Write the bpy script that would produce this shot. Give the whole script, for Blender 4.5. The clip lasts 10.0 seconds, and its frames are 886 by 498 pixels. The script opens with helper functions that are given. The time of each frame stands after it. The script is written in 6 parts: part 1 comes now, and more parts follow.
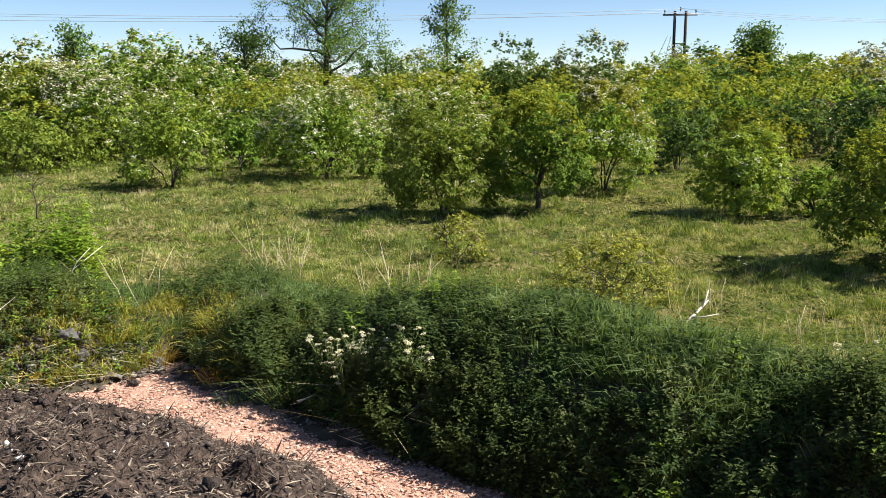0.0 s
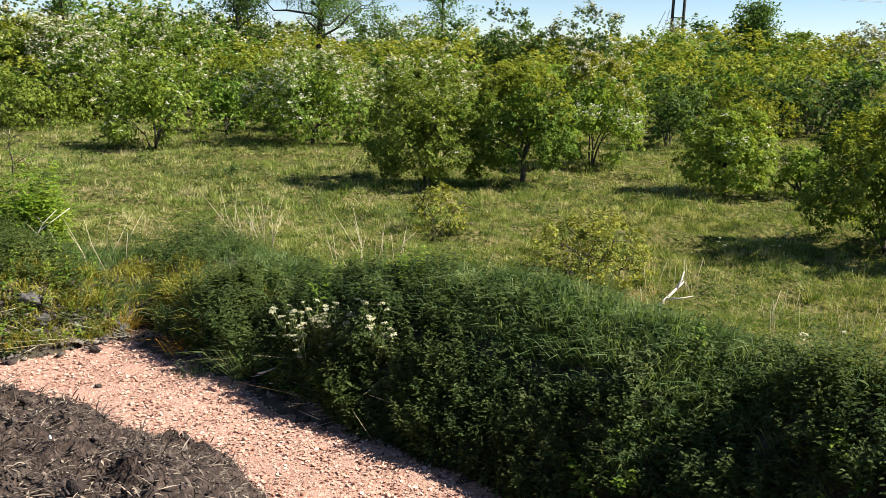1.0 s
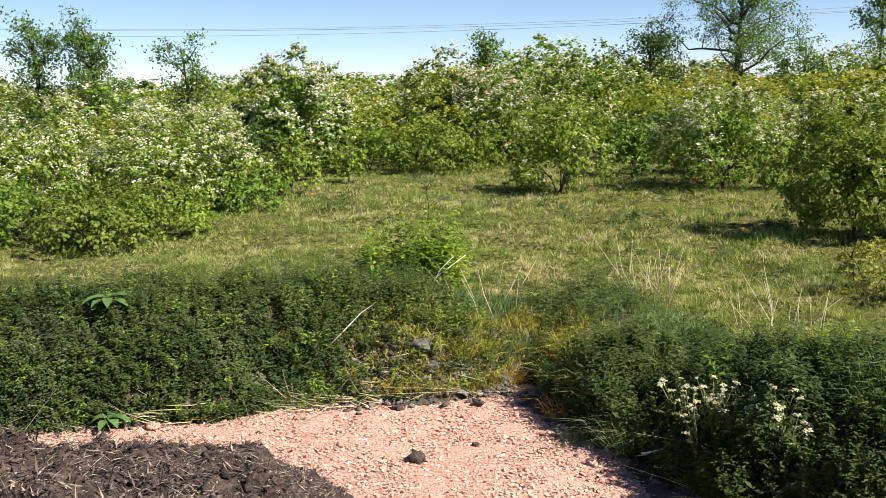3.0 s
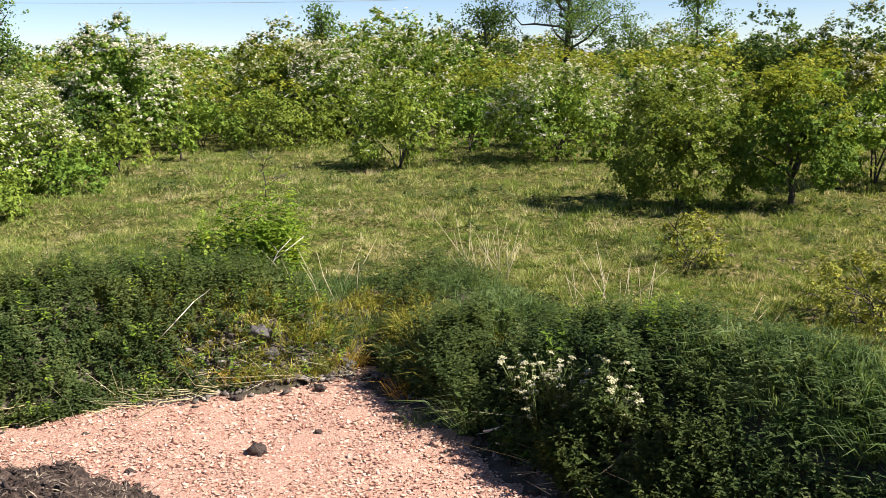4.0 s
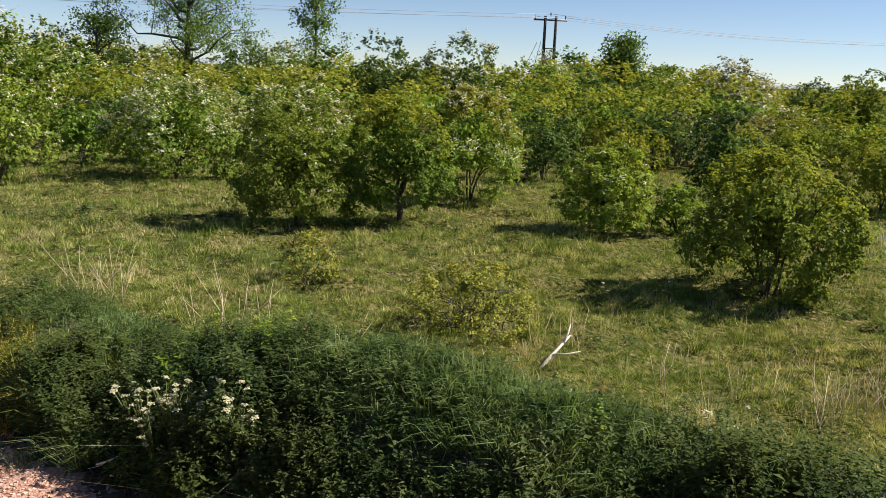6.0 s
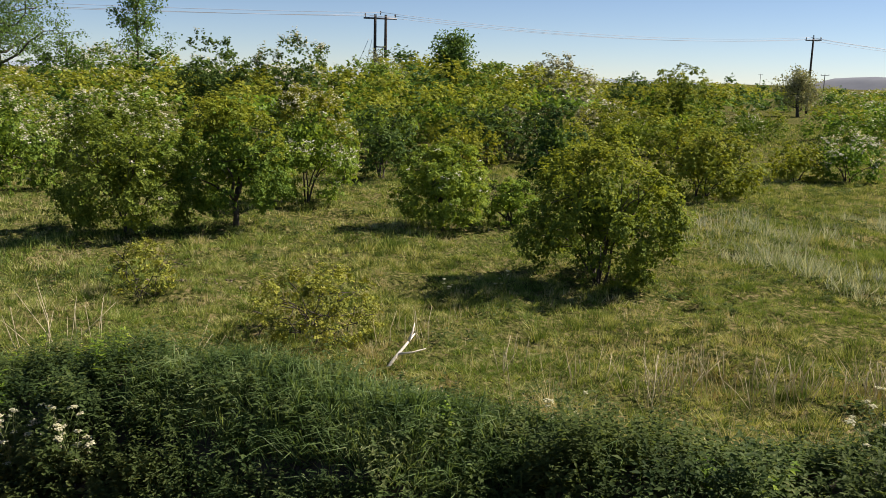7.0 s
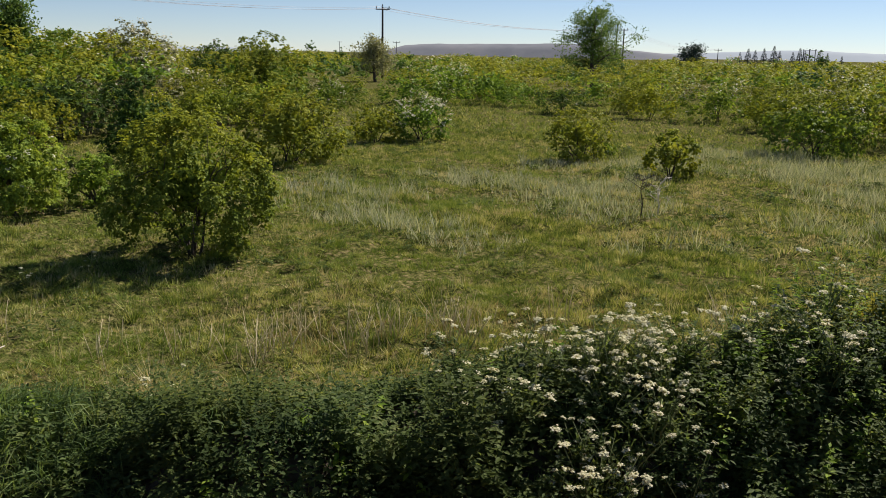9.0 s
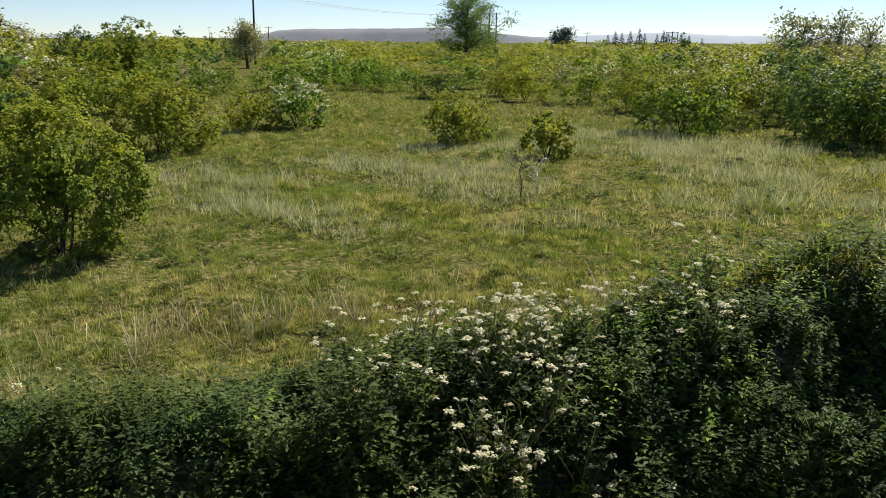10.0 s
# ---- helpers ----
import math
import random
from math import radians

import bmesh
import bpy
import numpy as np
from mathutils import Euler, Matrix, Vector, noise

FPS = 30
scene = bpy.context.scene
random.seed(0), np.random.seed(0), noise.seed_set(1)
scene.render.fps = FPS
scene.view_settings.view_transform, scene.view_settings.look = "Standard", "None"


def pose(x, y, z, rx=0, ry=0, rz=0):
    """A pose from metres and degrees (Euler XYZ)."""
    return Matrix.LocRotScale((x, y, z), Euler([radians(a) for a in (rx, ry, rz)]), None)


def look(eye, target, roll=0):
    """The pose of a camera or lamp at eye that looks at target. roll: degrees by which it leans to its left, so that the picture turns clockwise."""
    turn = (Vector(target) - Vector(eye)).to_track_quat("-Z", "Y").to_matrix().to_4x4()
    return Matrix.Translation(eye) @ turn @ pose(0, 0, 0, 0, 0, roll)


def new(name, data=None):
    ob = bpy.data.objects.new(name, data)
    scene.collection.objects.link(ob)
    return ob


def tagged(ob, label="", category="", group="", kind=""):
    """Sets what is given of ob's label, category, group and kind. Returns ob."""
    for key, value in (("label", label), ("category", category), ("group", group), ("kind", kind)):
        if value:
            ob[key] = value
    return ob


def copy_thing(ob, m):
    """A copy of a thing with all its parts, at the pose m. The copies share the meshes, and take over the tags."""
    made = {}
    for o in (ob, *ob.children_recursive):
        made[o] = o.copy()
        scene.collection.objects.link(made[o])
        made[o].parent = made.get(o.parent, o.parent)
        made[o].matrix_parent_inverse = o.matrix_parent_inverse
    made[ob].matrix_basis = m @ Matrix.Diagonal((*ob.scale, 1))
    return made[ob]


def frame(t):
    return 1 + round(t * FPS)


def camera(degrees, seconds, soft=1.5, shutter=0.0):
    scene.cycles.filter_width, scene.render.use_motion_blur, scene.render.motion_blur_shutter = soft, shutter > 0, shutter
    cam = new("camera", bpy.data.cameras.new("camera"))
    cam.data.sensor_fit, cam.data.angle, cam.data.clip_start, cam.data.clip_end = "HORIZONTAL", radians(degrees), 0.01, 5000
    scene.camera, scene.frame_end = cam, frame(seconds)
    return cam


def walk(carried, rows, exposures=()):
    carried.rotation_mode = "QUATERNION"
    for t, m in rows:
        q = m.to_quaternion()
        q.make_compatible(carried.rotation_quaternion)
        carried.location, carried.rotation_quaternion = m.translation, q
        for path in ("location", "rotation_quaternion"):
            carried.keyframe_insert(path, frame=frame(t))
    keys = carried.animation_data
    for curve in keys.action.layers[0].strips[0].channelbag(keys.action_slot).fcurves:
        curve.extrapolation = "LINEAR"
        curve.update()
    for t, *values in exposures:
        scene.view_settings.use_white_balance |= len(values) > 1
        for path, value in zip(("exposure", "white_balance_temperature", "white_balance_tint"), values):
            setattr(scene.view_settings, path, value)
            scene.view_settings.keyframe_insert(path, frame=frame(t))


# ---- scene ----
cam = camera(52.6, 10.0, soft=0.5)
PATH = [
    (0, (0.005, -0.054, 3.55), (0.004, 1.91, 3.17), -0.3),
    (0.5, (0.208, 0.019, 3.597), (0.253, 1.976, 3.183), 0.1),
    (1, (0.264, 0.162, 3.576), (0.279, 2.111, 3.127), 1.5),
    (1.5, (0.272, 0.355, 3.567), (0.136, 2.297, 3.108), 2.3),
    (1.9, (0.302, 0.517, 3.55), (-0.036, 2.433, 3.085), 2.1),
    (2, (0.291, 0.577, 3.545), (-0.138, 2.474, 3.077), 1.8),
    (2.2, (0.293, 0.709, 3.522), (-0.351, 2.551, 3.083), 1.4),
    (3.3, (0.155, 1.283, 3.584), (-0.701, 3.055, 3.225), -1.4),
    (3.5, (0.14, 1.321, 3.596), (-0.614, 3.135, 3.22), -1.8),
    (4, (0.185, 1.35, 3.614), (-0.337, 3.232, 3.187), -0.9),
    (4.5, (0.247, 1.307, 3.676), (-0.057, 3.234, 3.233), 0.3),
    (5, (0.277, 1.227, 3.734), (0.265, 3.176, 3.286), 1.4),
    (5.2, (0.289, 1.193, 3.745), (0.348, 3.147, 3.323), 2.1),
    (6.3, (0.353, 1.098, 3.745), (0.739, 3.023, 3.363), 2.0),
    (6.5, (0.331, 1.112, 3.781), (0.793, 3.02, 3.402), 1.8),
    (7, (0.351, 1.106, 3.785), (0.979, 2.966, 3.406), 1.5),
    (7.5, (0.367, 1.041, 3.775), (1.167, 2.835, 3.397), 1.0),
    (8, (0.398, 0.996, 3.78), (1.376, 2.698, 3.4), 0.9),
    (8.5, (0.406, 0.971, 3.779), (1.607, 2.522, 3.388), 0.9),
    (9, (0.414, 0.956, 3.778), (1.776, 2.357, 3.351), 1.1),
    (9.5, (0.45, 1.01, 3.772), (1.896, 2.317, 3.324), 0.6),
    (10, (0.419, 1.001, 3.769), (1.952, 2.203, 3.314), 0.6),
]
EXPOSURES = [(0.0, 1.23, 6450, 11), (1.0, 1.18, 6420, 11), (1.5, 1.32, 6450, 12), (3.5, 1.18, 6450, 16), (5.0, 1.12, 6550, 15), (6.5, 0.8, 6650, 15), (7.5, 0.73, 6650, 17), (8.5, 0.53, 6600, 17), (9.0, 0.58, 6550, 16), (9.5, 0.8, 6500, 15), (10.0, 0.9, 6450, 13)]
walk(cam, [(t, look(eye, target, roll)) for t, eye, target, roll in PATH], EXPOSURES)

# ---- light ----
SUN_AZ, SUN_EL = 90.0, 43.0          # degrees clockwise from +y, and above the horizon
world = bpy.data.worlds.new("sky")
scene.world = world
world.use_nodes = True
wn = world.node_tree.nodes
sky = wn.new("ShaderNodeTexSky")
sky.sky_type = "NISHITA"
sky.sun_disc = False
sky.sun_elevation = radians(SUN_EL)
sky.sun_rotation = radians(SUN_AZ)
sky.altitude, sky.air_density, sky.dust_density, sky.ozone_density = 3400, 1.0, 0.25, 3.2
wn["Background"].inputs["Strength"].default_value = 0.061
world.node_tree.links.new(sky.outputs["Color"], wn["Background"].inputs["Color"])
sun = new("sun", bpy.data.lights.new("sun", "SUN"))
sun.data.energy, sun.data.angle, sun.data.color = 5.0, radians(0.53), (1.0, 0.94, 0.84)
to_sun = Vector((math.sin(radians(SUN_AZ)) * math.cos(radians(SUN_EL)), math.cos(radians(SUN_AZ)) * math.cos(radians(SUN_EL)), math.sin(radians(SUN_EL))))
sun.matrix_world = look(to_sun * 60, (0, 0, 0))

# ---- materials ----


def surface(name, stops, scale=3.0, detail=6.0, rough=0.85, bump=0.0, bump_scale=30.0, island=0.0, metal=0.0, through_light=0.0, big=None, coords="Object", spec=0.3, vary=0.0):
    """A procedural surface: colour stops over noise at one scale, a second fine noise, and, where wished,
    a random shade for each small piece (island) and light that shines through (leaves)."""
    m = bpy.data.materials.new(name)
    m.use_nodes = True
    nt = m.node_tree
    N, L = nt.nodes, nt.links
    bsdf, out = N["Principled BSDF"], N["Material Output"]
    co = N.new("ShaderNodeTexCoord")
    geo = N.new("ShaderNodeNewGeometry")
    where = geo.outputs["Position"] if coords == "World" else co.outputs["Object"]
    n1 = N.new("ShaderNodeTexNoise")
    n1.inputs["Scale"].default_value, n1.inputs["Detail"].default_value, n1.inputs["Roughness"].default_value = scale, detail, 0.62
    L.new(where, n1.inputs["Vector"])
    value = n1.outputs["Fac"]
    if island:
        mix = N.new("ShaderNodeMix")
        mix.inputs["Factor"].default_value = island
        L.new(value, mix.inputs["A"])
        L.new(geo.outputs["Random Per Island"], mix.inputs["B"])
        value = mix.outputs["Result"]
    ramp = N.new("ShaderNodeValToRGB")
    els = ramp.color_ramp.elements
    while len(els) < len(stops):
        els.new(0.5)
    for e, (p, c) in zip(els, stops):
        e.position, e.color = p, (*c, 1)
    L.new(value, ramp.inputs["Fac"])
    colour = ramp.outputs["Color"]
    if big:
        n2 = N.new("ShaderNodeTexNoise")
        n2.inputs["Scale"].default_value, n2.inputs["Detail"].default_value = big[0], 4
        L.new(where, n2.inputs["Vector"])
        fac = N.new("ShaderNodeMapRange")
        fac.inputs["From Min"].default_value, fac.inputs["From Max"].default_value = 0.42, 0.62
        L.new(n2.outputs["Fac"], fac.inputs["Value"])
        mul = N.new("ShaderNodeMath")
        mul.operation = "MULTIPLY"
        mul.inputs[1].default_value = big[2]
        L.new(fac.outputs["Result"], mul.inputs[0])
        mx = N.new("ShaderNodeMix")
        mx.data_type = "RGBA"
        mx.inputs["B"].default_value = (*big[1], 1)
        L.new(mul.outputs["Value"], mx.inputs["Factor"])
        L.new(colour, mx.inputs["A"])
        colour = mx.outputs["Result"]
    if vary:
        # each bush has a hue and depth of green of its own
        info, hsv = N.new("ShaderNodeObjectInfo"), N.new("ShaderNodeHueSaturation")
        for socket, lo, hi in (("Hue", 0.5 - 0.008 * vary, 0.5 + 0.022 * vary), ("Value", 1 - 0.25 * vary, 1 + 0.2 * vary)):
            span = N.new("ShaderNodeMapRange")
            span.inputs["To Min"].default_value, span.inputs["To Max"].default_value = lo, hi
            if socket == "Hue":
                L.new(info.outputs["Random"], span.inputs["Value"])
            else:
                turned = N.new("ShaderNodeMath")
                turned.operation = "PINGPONG"
                turned.inputs[1].default_value = 0.37
                L.new(info.outputs["Random"], turned.inputs[0])
                span.inputs["From Max"].default_value = 0.37
                L.new(turned.outputs["Value"], span.inputs["Value"])
            L.new(span.outputs["Result"], hsv.inputs[socket])
        L.new(colour, hsv.inputs["Color"])
        colour = hsv.outputs["Color"]
    L.new(colour, bsdf.inputs["Base Color"])
    bsdf.inputs["Roughness"].default_value = rough
    bsdf.inputs["Metallic"].default_value = metal
    bsdf.inputs["Specular IOR Level"].default_value = spec
    if bump:
        n3 = N.new("ShaderNodeTexNoise")
        n3.inputs["Scale"].default_value, n3.inputs["Detail"].default_value = bump_scale, 5
        L.new(where, n3.inputs["Vector"])
        b = N.new("ShaderNodeBump")
        b.inputs["Strength"].default_value, b.inputs["Distance"].default_value = bump, 0.02
        L.new(n3.outputs["Fac"], b.inputs["Height"])
        L.new(b.outputs["Normal"], bsdf.inputs["Normal"])
    if through_light:
        tr = N.new("ShaderNodeBsdfTranslucent")
        gain = N.new("ShaderNodeMix")
        gain.data_type, gain.blend_type = "RGBA", "MULTIPLY"
        gain.inputs["Factor"].default_value = 1.0
        gain.inputs["B"].default_value = (1.25, 1.15, 0.6, 1)
        L.new(colour, gain.inputs["A"])
        L.new(gain.outputs["Result"], tr.inputs["Color"])
        sh = N.new("ShaderNodeMixShader")
        sh.inputs["Fac"].default_value = through_light
        L.new(bsdf.outputs["BSDF"], sh.inputs[1])
        L.new(tr.outputs["BSDF"], sh.inputs[2])
        L.new(sh.outputs["Shader"], out.inputs["Surface"])
    return m


def leafy(name, dark, mid, light, tip, through_light=0.35, big=None, rough=0.55, vary=0.0):
    return surface(name, [(0.3, dark), (0.43, mid), (0.56, light), (0.72, tip)], scale=2.4, detail=4, rough=rough, island=0.2, through_light=through_light, big=big, coords="World", spec=0.06, vary=vary)


# turf tones darkened to paint the shaded gaps between grass blades
M_TURF = surface("meadow_turf", [(0.36, (0.0242, 0.0324, 0.00983)), (0.46, (0.0665, 0.0734, 0.0197)), (0.56, (0.145, 0.13, 0.0477)), (0.68, (0.266, 0.205, 0.112))], scale=9, detail=12, rough=1.0, bump=1.0, bump_scale=12, big=(0.3, (0.0665, 0.0864, 0.0197), 0.4), coords="World", spec=0.0)
M_TURF.node_tree.nodes["Bump"].inputs["Distance"].default_value = 0.09
M_GRASS = surface("meadow_grass", [(0.42, (0.05, 0.085, 0.016)), (0.48, (0.16, 0.215, 0.045)), (0.54, (0.33, 0.375, 0.095)), (0.61, (0.54, 0.51, 0.21)), (0.7, (0.76, 0.69, 0.42))], scale=2.6, detail=9, rough=0.7, island=0.2, through_light=0.28, big=(0.36, (0.17, 0.26, 0.045), 0.5), coords="World", spec=0.08)
M_ORANGE = surface("withered_grass", [(0.2, (0.26, 0.14, 0.024)), (0.5, (0.44, 0.28, 0.05)), (0.8, (0.58, 0.43, 0.12))], scale=4, rough=0.75, island=0.6, through_light=0.35, coords="World", spec=0.1)
M_YTUFT = surface("yellowing_grass", [(0.2, (0.12, 0.15, 0.02)), (0.5, (0.28, 0.28, 0.045)), (0.85, (0.48, 0.42, 0.12))], scale=4, rough=0.7, island=0.6, through_light=0.35, coords="World", spec=0.1)
M_SILVER = surface("silvery_grass", [(0.2, (0.16, 0.205, 0.12)), (0.5, (0.35, 0.39, 0.275)), (0.8, (0.6, 0.59, 0.465))], scale=4, rough=0.65, island=0.6, through_light=0.3, coords="World", spec=0.1)
M_RUST = surface("brown_seeding_grass", [(0.2, (0.14, 0.1, 0.04)), (0.5, (0.27, 0.2, 0.085)), (0.85, (0.45, 0.37, 0.2))], scale=4, rough=0.8, island=0.6, through_light=0.3, coords="World", spec=0.08)
# the pale last tone paints the sheen on the blades
M_LUSH = leafy("lush_grass", (0.043, 0.082, 0.024), (0.093, 0.155, 0.048), (0.155, 0.228, 0.082), (0.29, 0.34, 0.15), 0.42, rough=0.42)
M_STRAW = surface("dry_straw", [(0.2, (0.38, 0.325, 0.16)), (0.6, (0.56, 0.49, 0.28)), (0.9, (0.7, 0.64, 0.43))], scale=4, rough=0.8, island=0.7, through_light=0.3, coords="World", spec=0.1)
M_STALK = surface("bleached_stalk", [(0.2, (0.42, 0.36, 0.22)), (0.6, (0.58, 0.51, 0.34)), (0.9, (0.7, 0.64, 0.48))], scale=6, rough=0.8, through_light=0.15, coords="World", spec=0.1)
M_NETTLE = leafy("nettle_leaf", (0.024, 0.045, 0.0187), (0.06, 0.1, 0.0352), (0.115, 0.17, 0.055), (0.23, 0.27, 0.11), 0.5, rough=0.55, big=(0.8, (0.12, 0.145, 0.0396), 0.4))
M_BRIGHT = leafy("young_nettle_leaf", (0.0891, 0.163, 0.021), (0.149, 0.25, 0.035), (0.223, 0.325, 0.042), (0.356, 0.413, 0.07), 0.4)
M_DOCK = leafy("dock_leaf", (0.05, 0.11, 0.03), (0.08, 0.16, 0.045), (0.11, 0.2, 0.06), (0.15, 0.24, 0.08), 0.3, rough=0.4)
M_STEM = surface("green_stem", [(0.3, (0.08, 0.12, 0.03)), (0.7, (0.16, 0.18, 0.06))], scale=20, rough=0.7)
M_HAW = leafy("hawthorn_leaf", (0.0874, 0.139, 0.0228), (0.156, 0.235, 0.0392), (0.262, 0.348, 0.0582), (0.356, 0.422, 0.0708), 0.38, vary=1.0)
M_HAWY = leafy("yellowish_hawthorn_leaf", (0.13, 0.165, 0.023), (0.22, 0.265, 0.036), (0.33, 0.36, 0.05), (0.44, 0.425, 0.062), 0.38, vary=0.5)
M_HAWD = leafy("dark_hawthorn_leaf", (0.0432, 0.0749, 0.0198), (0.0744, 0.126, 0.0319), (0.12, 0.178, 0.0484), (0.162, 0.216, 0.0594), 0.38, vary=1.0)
M_HAWG = leafy("greyish_leaf", (0.12, 0.14, 0.07), (0.2, 0.22, 0.12), (0.29, 0.3, 0.18), (0.4, 0.38, 0.27), 0.35)
M_OLIVE = leafy("olive_thorn_leaf", (0.119, 0.14, 0.0234), (0.21, 0.231, 0.0364), (0.308, 0.322, 0.052), (0.42, 0.392, 0.078), 0.2)
M_ASH = leafy("ash_leaf", (0.043, 0.0963, 0.0244), (0.086, 0.16, 0.0356), (0.144, 0.225, 0.0568), (0.23, 0.321, 0.081), 0.35)
M_BLOSSOM = surface("may_blossom", [(0.1, (0.447, 0.423, 0.292)), (0.5, (0.563, 0.543, 0.413)), (0.9, (0.613, 0.593, 0.474))], scale=3, rough=0.7, island=0.6, through_light=0.25, coords="World")
M_UMBEL = surface("white_umbel", [(0.1, (0.397, 0.405, 0.226)), (0.5, (0.571, 0.553, 0.357)), (0.9, (0.635, 0.616, 0.453))], scale=40, rough=0.7, island=0.7, through_light=0.25)
M_BARK = surface("grey_bark", [(0.3, (0.039, 0.0328, 0.0257)), (0.6, (0.0936, 0.078, 0.0624)), (0.8, (0.156, 0.14, 0.117))], scale=14, detail=8, rough=0.9, bump=0.6, bump_scale=40)
M_DEADWOOD = surface("bleached_wood", [(0.3, (0.55, 0.48, 0.38)), (0.7, (0.78, 0.72, 0.61))], scale=12, detail=8, rough=0.85, bump=0.3, bump_scale=50)
M_SOIL = surface("dark_compost", [(0.3, (0.0139, 0.0104, 0.0084)), (0.5, (0.052, 0.0357, 0.0276)), (0.68, (0.127, 0.0899, 0.0696))], scale=34, detail=10, rough=0.95, bump=1.0, bump_scale=80, coords="World")
M_CLOD = surface("compost_clod", [(0.2, (0.0185, 0.0138, 0.012)), (0.5, (0.0578, 0.0426, 0.036)), (0.85, (0.139, 0.104, 0.09))], scale=30, detail=8, rough=0.95, bump=0.8, bump_scale=90, island=0.5, coords="World")
M_FIBRE = surface("compost_fibre", [(0.1, (0.028, 0.021, 0.017)), (0.45, (0.075, 0.057, 0.046)), (0.75, (0.15, 0.118, 0.092)), (0.97, (0.4, 0.33, 0.25))], scale=3, rough=0.9, island=0.85, coords="World", spec=0.08)
M_SCRAP = surface("white_scrap", [(0.3, (0.55, 0.54, 0.52)), (0.7, (0.75, 0.74, 0.72))], scale=20, rough=0.8)
M_EARTH = surface("bank_earth", [(0.3, (0.0312, 0.027, 0.0177)), (0.55, (0.0728, 0.0603, 0.0395)), (0.8, (0.135, 0.114, 0.0832))], scale=5, detail=8, rough=0.95, bump=0.8, bump_scale=25, coords="World")
M_SCRAPE = surface("bare_brown_earth", [(0.3, (0.1, 0.075, 0.05)), (0.6, (0.2, 0.155, 0.11)), (0.85, (0.28, 0.23, 0.17))], scale=12, detail=8, rough=0.95, bump=0.6, bump_scale=40, island=0.5, coords="World")
M_CRUMB = surface("bank_crumb", [(0.2, (0.04, 0.032, 0.025)), (0.5, (0.11, 0.092, 0.076)), (0.75, (0.2, 0.175, 0.155)), (0.95, (0.36, 0.33, 0.3))], scale=6, detail=6, rough=0.95, bump=0.5, bump_scale=50, island=0.7, coords="World")
M_YARD = surface("pink_chippings", [(0.3, (0.22, 0.112, 0.078)), (0.48, (0.44, 0.26, 0.19)), (0.62, (0.61, 0.415, 0.325))], scale=38, detail=10, rough=0.95, bump=1.0, bump_scale=70, big=(0.7, (0.47, 0.285, 0.215), 0.5), coords="World", spec=0.05)
M_CHIP = surface("pink_chip", [(0.08, (0.09, 0.045, 0.034)), (0.22, (0.37, 0.185, 0.125)), (0.5, (0.56, 0.33, 0.235)), (0.78, (0.64, 0.435, 0.335)), (0.97, (0.7, 0.54, 0.44))], scale=3, rough=0.9, island=0.85, coords="World", spec=0.1)
M_STONE = surface("grey_stone", [(0.3, (0.05, 0.047, 0.045)), (0.7, (0.14, 0.132, 0.125))], scale=9, detail=8, rough=0.9, bump=0.7, bump_scale=30, coords="World")
M_POLE = surface("creosoted_pole", [(0.3, (0.02, 0.017, 0.014)), (0.7, (0.05, 0.042, 0.035))], scale=8, detail=8, rough=0.9, bump=0.3)
M_METAL = surface("galvanised_steel", [(0.3, (0.1, 0.1, 0.105)), (0.7, (0.17, 0.17, 0.175))], scale=12, rough=0.55, metal=0.6)
M_PORCELAIN = surface("brown_porcelain", [(0.3, (0.05, 0.03, 0.02)), (0.7, (0.09, 0.05, 0.035))], scale=12, rough=0.25)
M_WIRE = surface("weathered_wire", [(0.3, (0.32, 0.33, 0.35)), (0.7, (0.42, 0.43, 0.45))], scale=4, rough=0.6, metal=0.2)
# both hill materials are lightened and blued: aerial haze put into the colour
M_HILL = surface("hazed_far_hill", [(0.3, (0.115, 0.128, 0.15)), (0.55, (0.16, 0.172, 0.19)), (0.8, (0.21, 0.21, 0.222))], scale=0.018, detail=8, rough=1.0, coords="World")
M_HAZE_BLUE = surface("haze_blue_hills", [(0.3, (0.246, 0.295, 0.335)), (0.7, (0.295, 0.344, 0.382))], scale=0.002, detail=5, rough=1.0, coords="World")
# needle green shifted lighter and bluer to paint in distance haze
M_FIR = leafy("hazed_conifer_needles", (0.022, 0.04, 0.034), (0.035, 0.06, 0.048), (0.055, 0.085, 0.065), (0.075, 0.11, 0.08), 0.1)

# ---- mesh helpers ----


def emit(name, verts, faces, mat, parent=None, smooth=False):
    """One mesh object from arrays: verts (n, 3), faces (m, k)."""
    verts, faces = np.asarray(verts, dtype=np.float32), np.asarray(faces, dtype=np.int32)
    me = bpy.data.meshes.new(name)
    me.vertices.add(len(verts))
    me.vertices.foreach_set("co", verts.ravel())
    k = faces.shape[1]
    me.loops.add(faces.size)
    me.loops.foreach_set("vertex_index", faces.ravel())
    me.polygons.add(len(faces))
    me.polygons.foreach_set("loop_start", np.arange(0, faces.size, k, dtype=np.int32))
    if smooth:
        me.polygons.foreach_set("use_smooth", np.ones(len(faces), dtype=bool))
    me.materials.append(mat)
    me.update(calc_edges=True)
    me.validate()
    ob = new(name, me)
    if parent:
        ob.parent = parent
    return ob


def unit(v):
    return v / np.maximum(np.linalg.norm(v, axis=-1, keepdims=True), 1e-9)


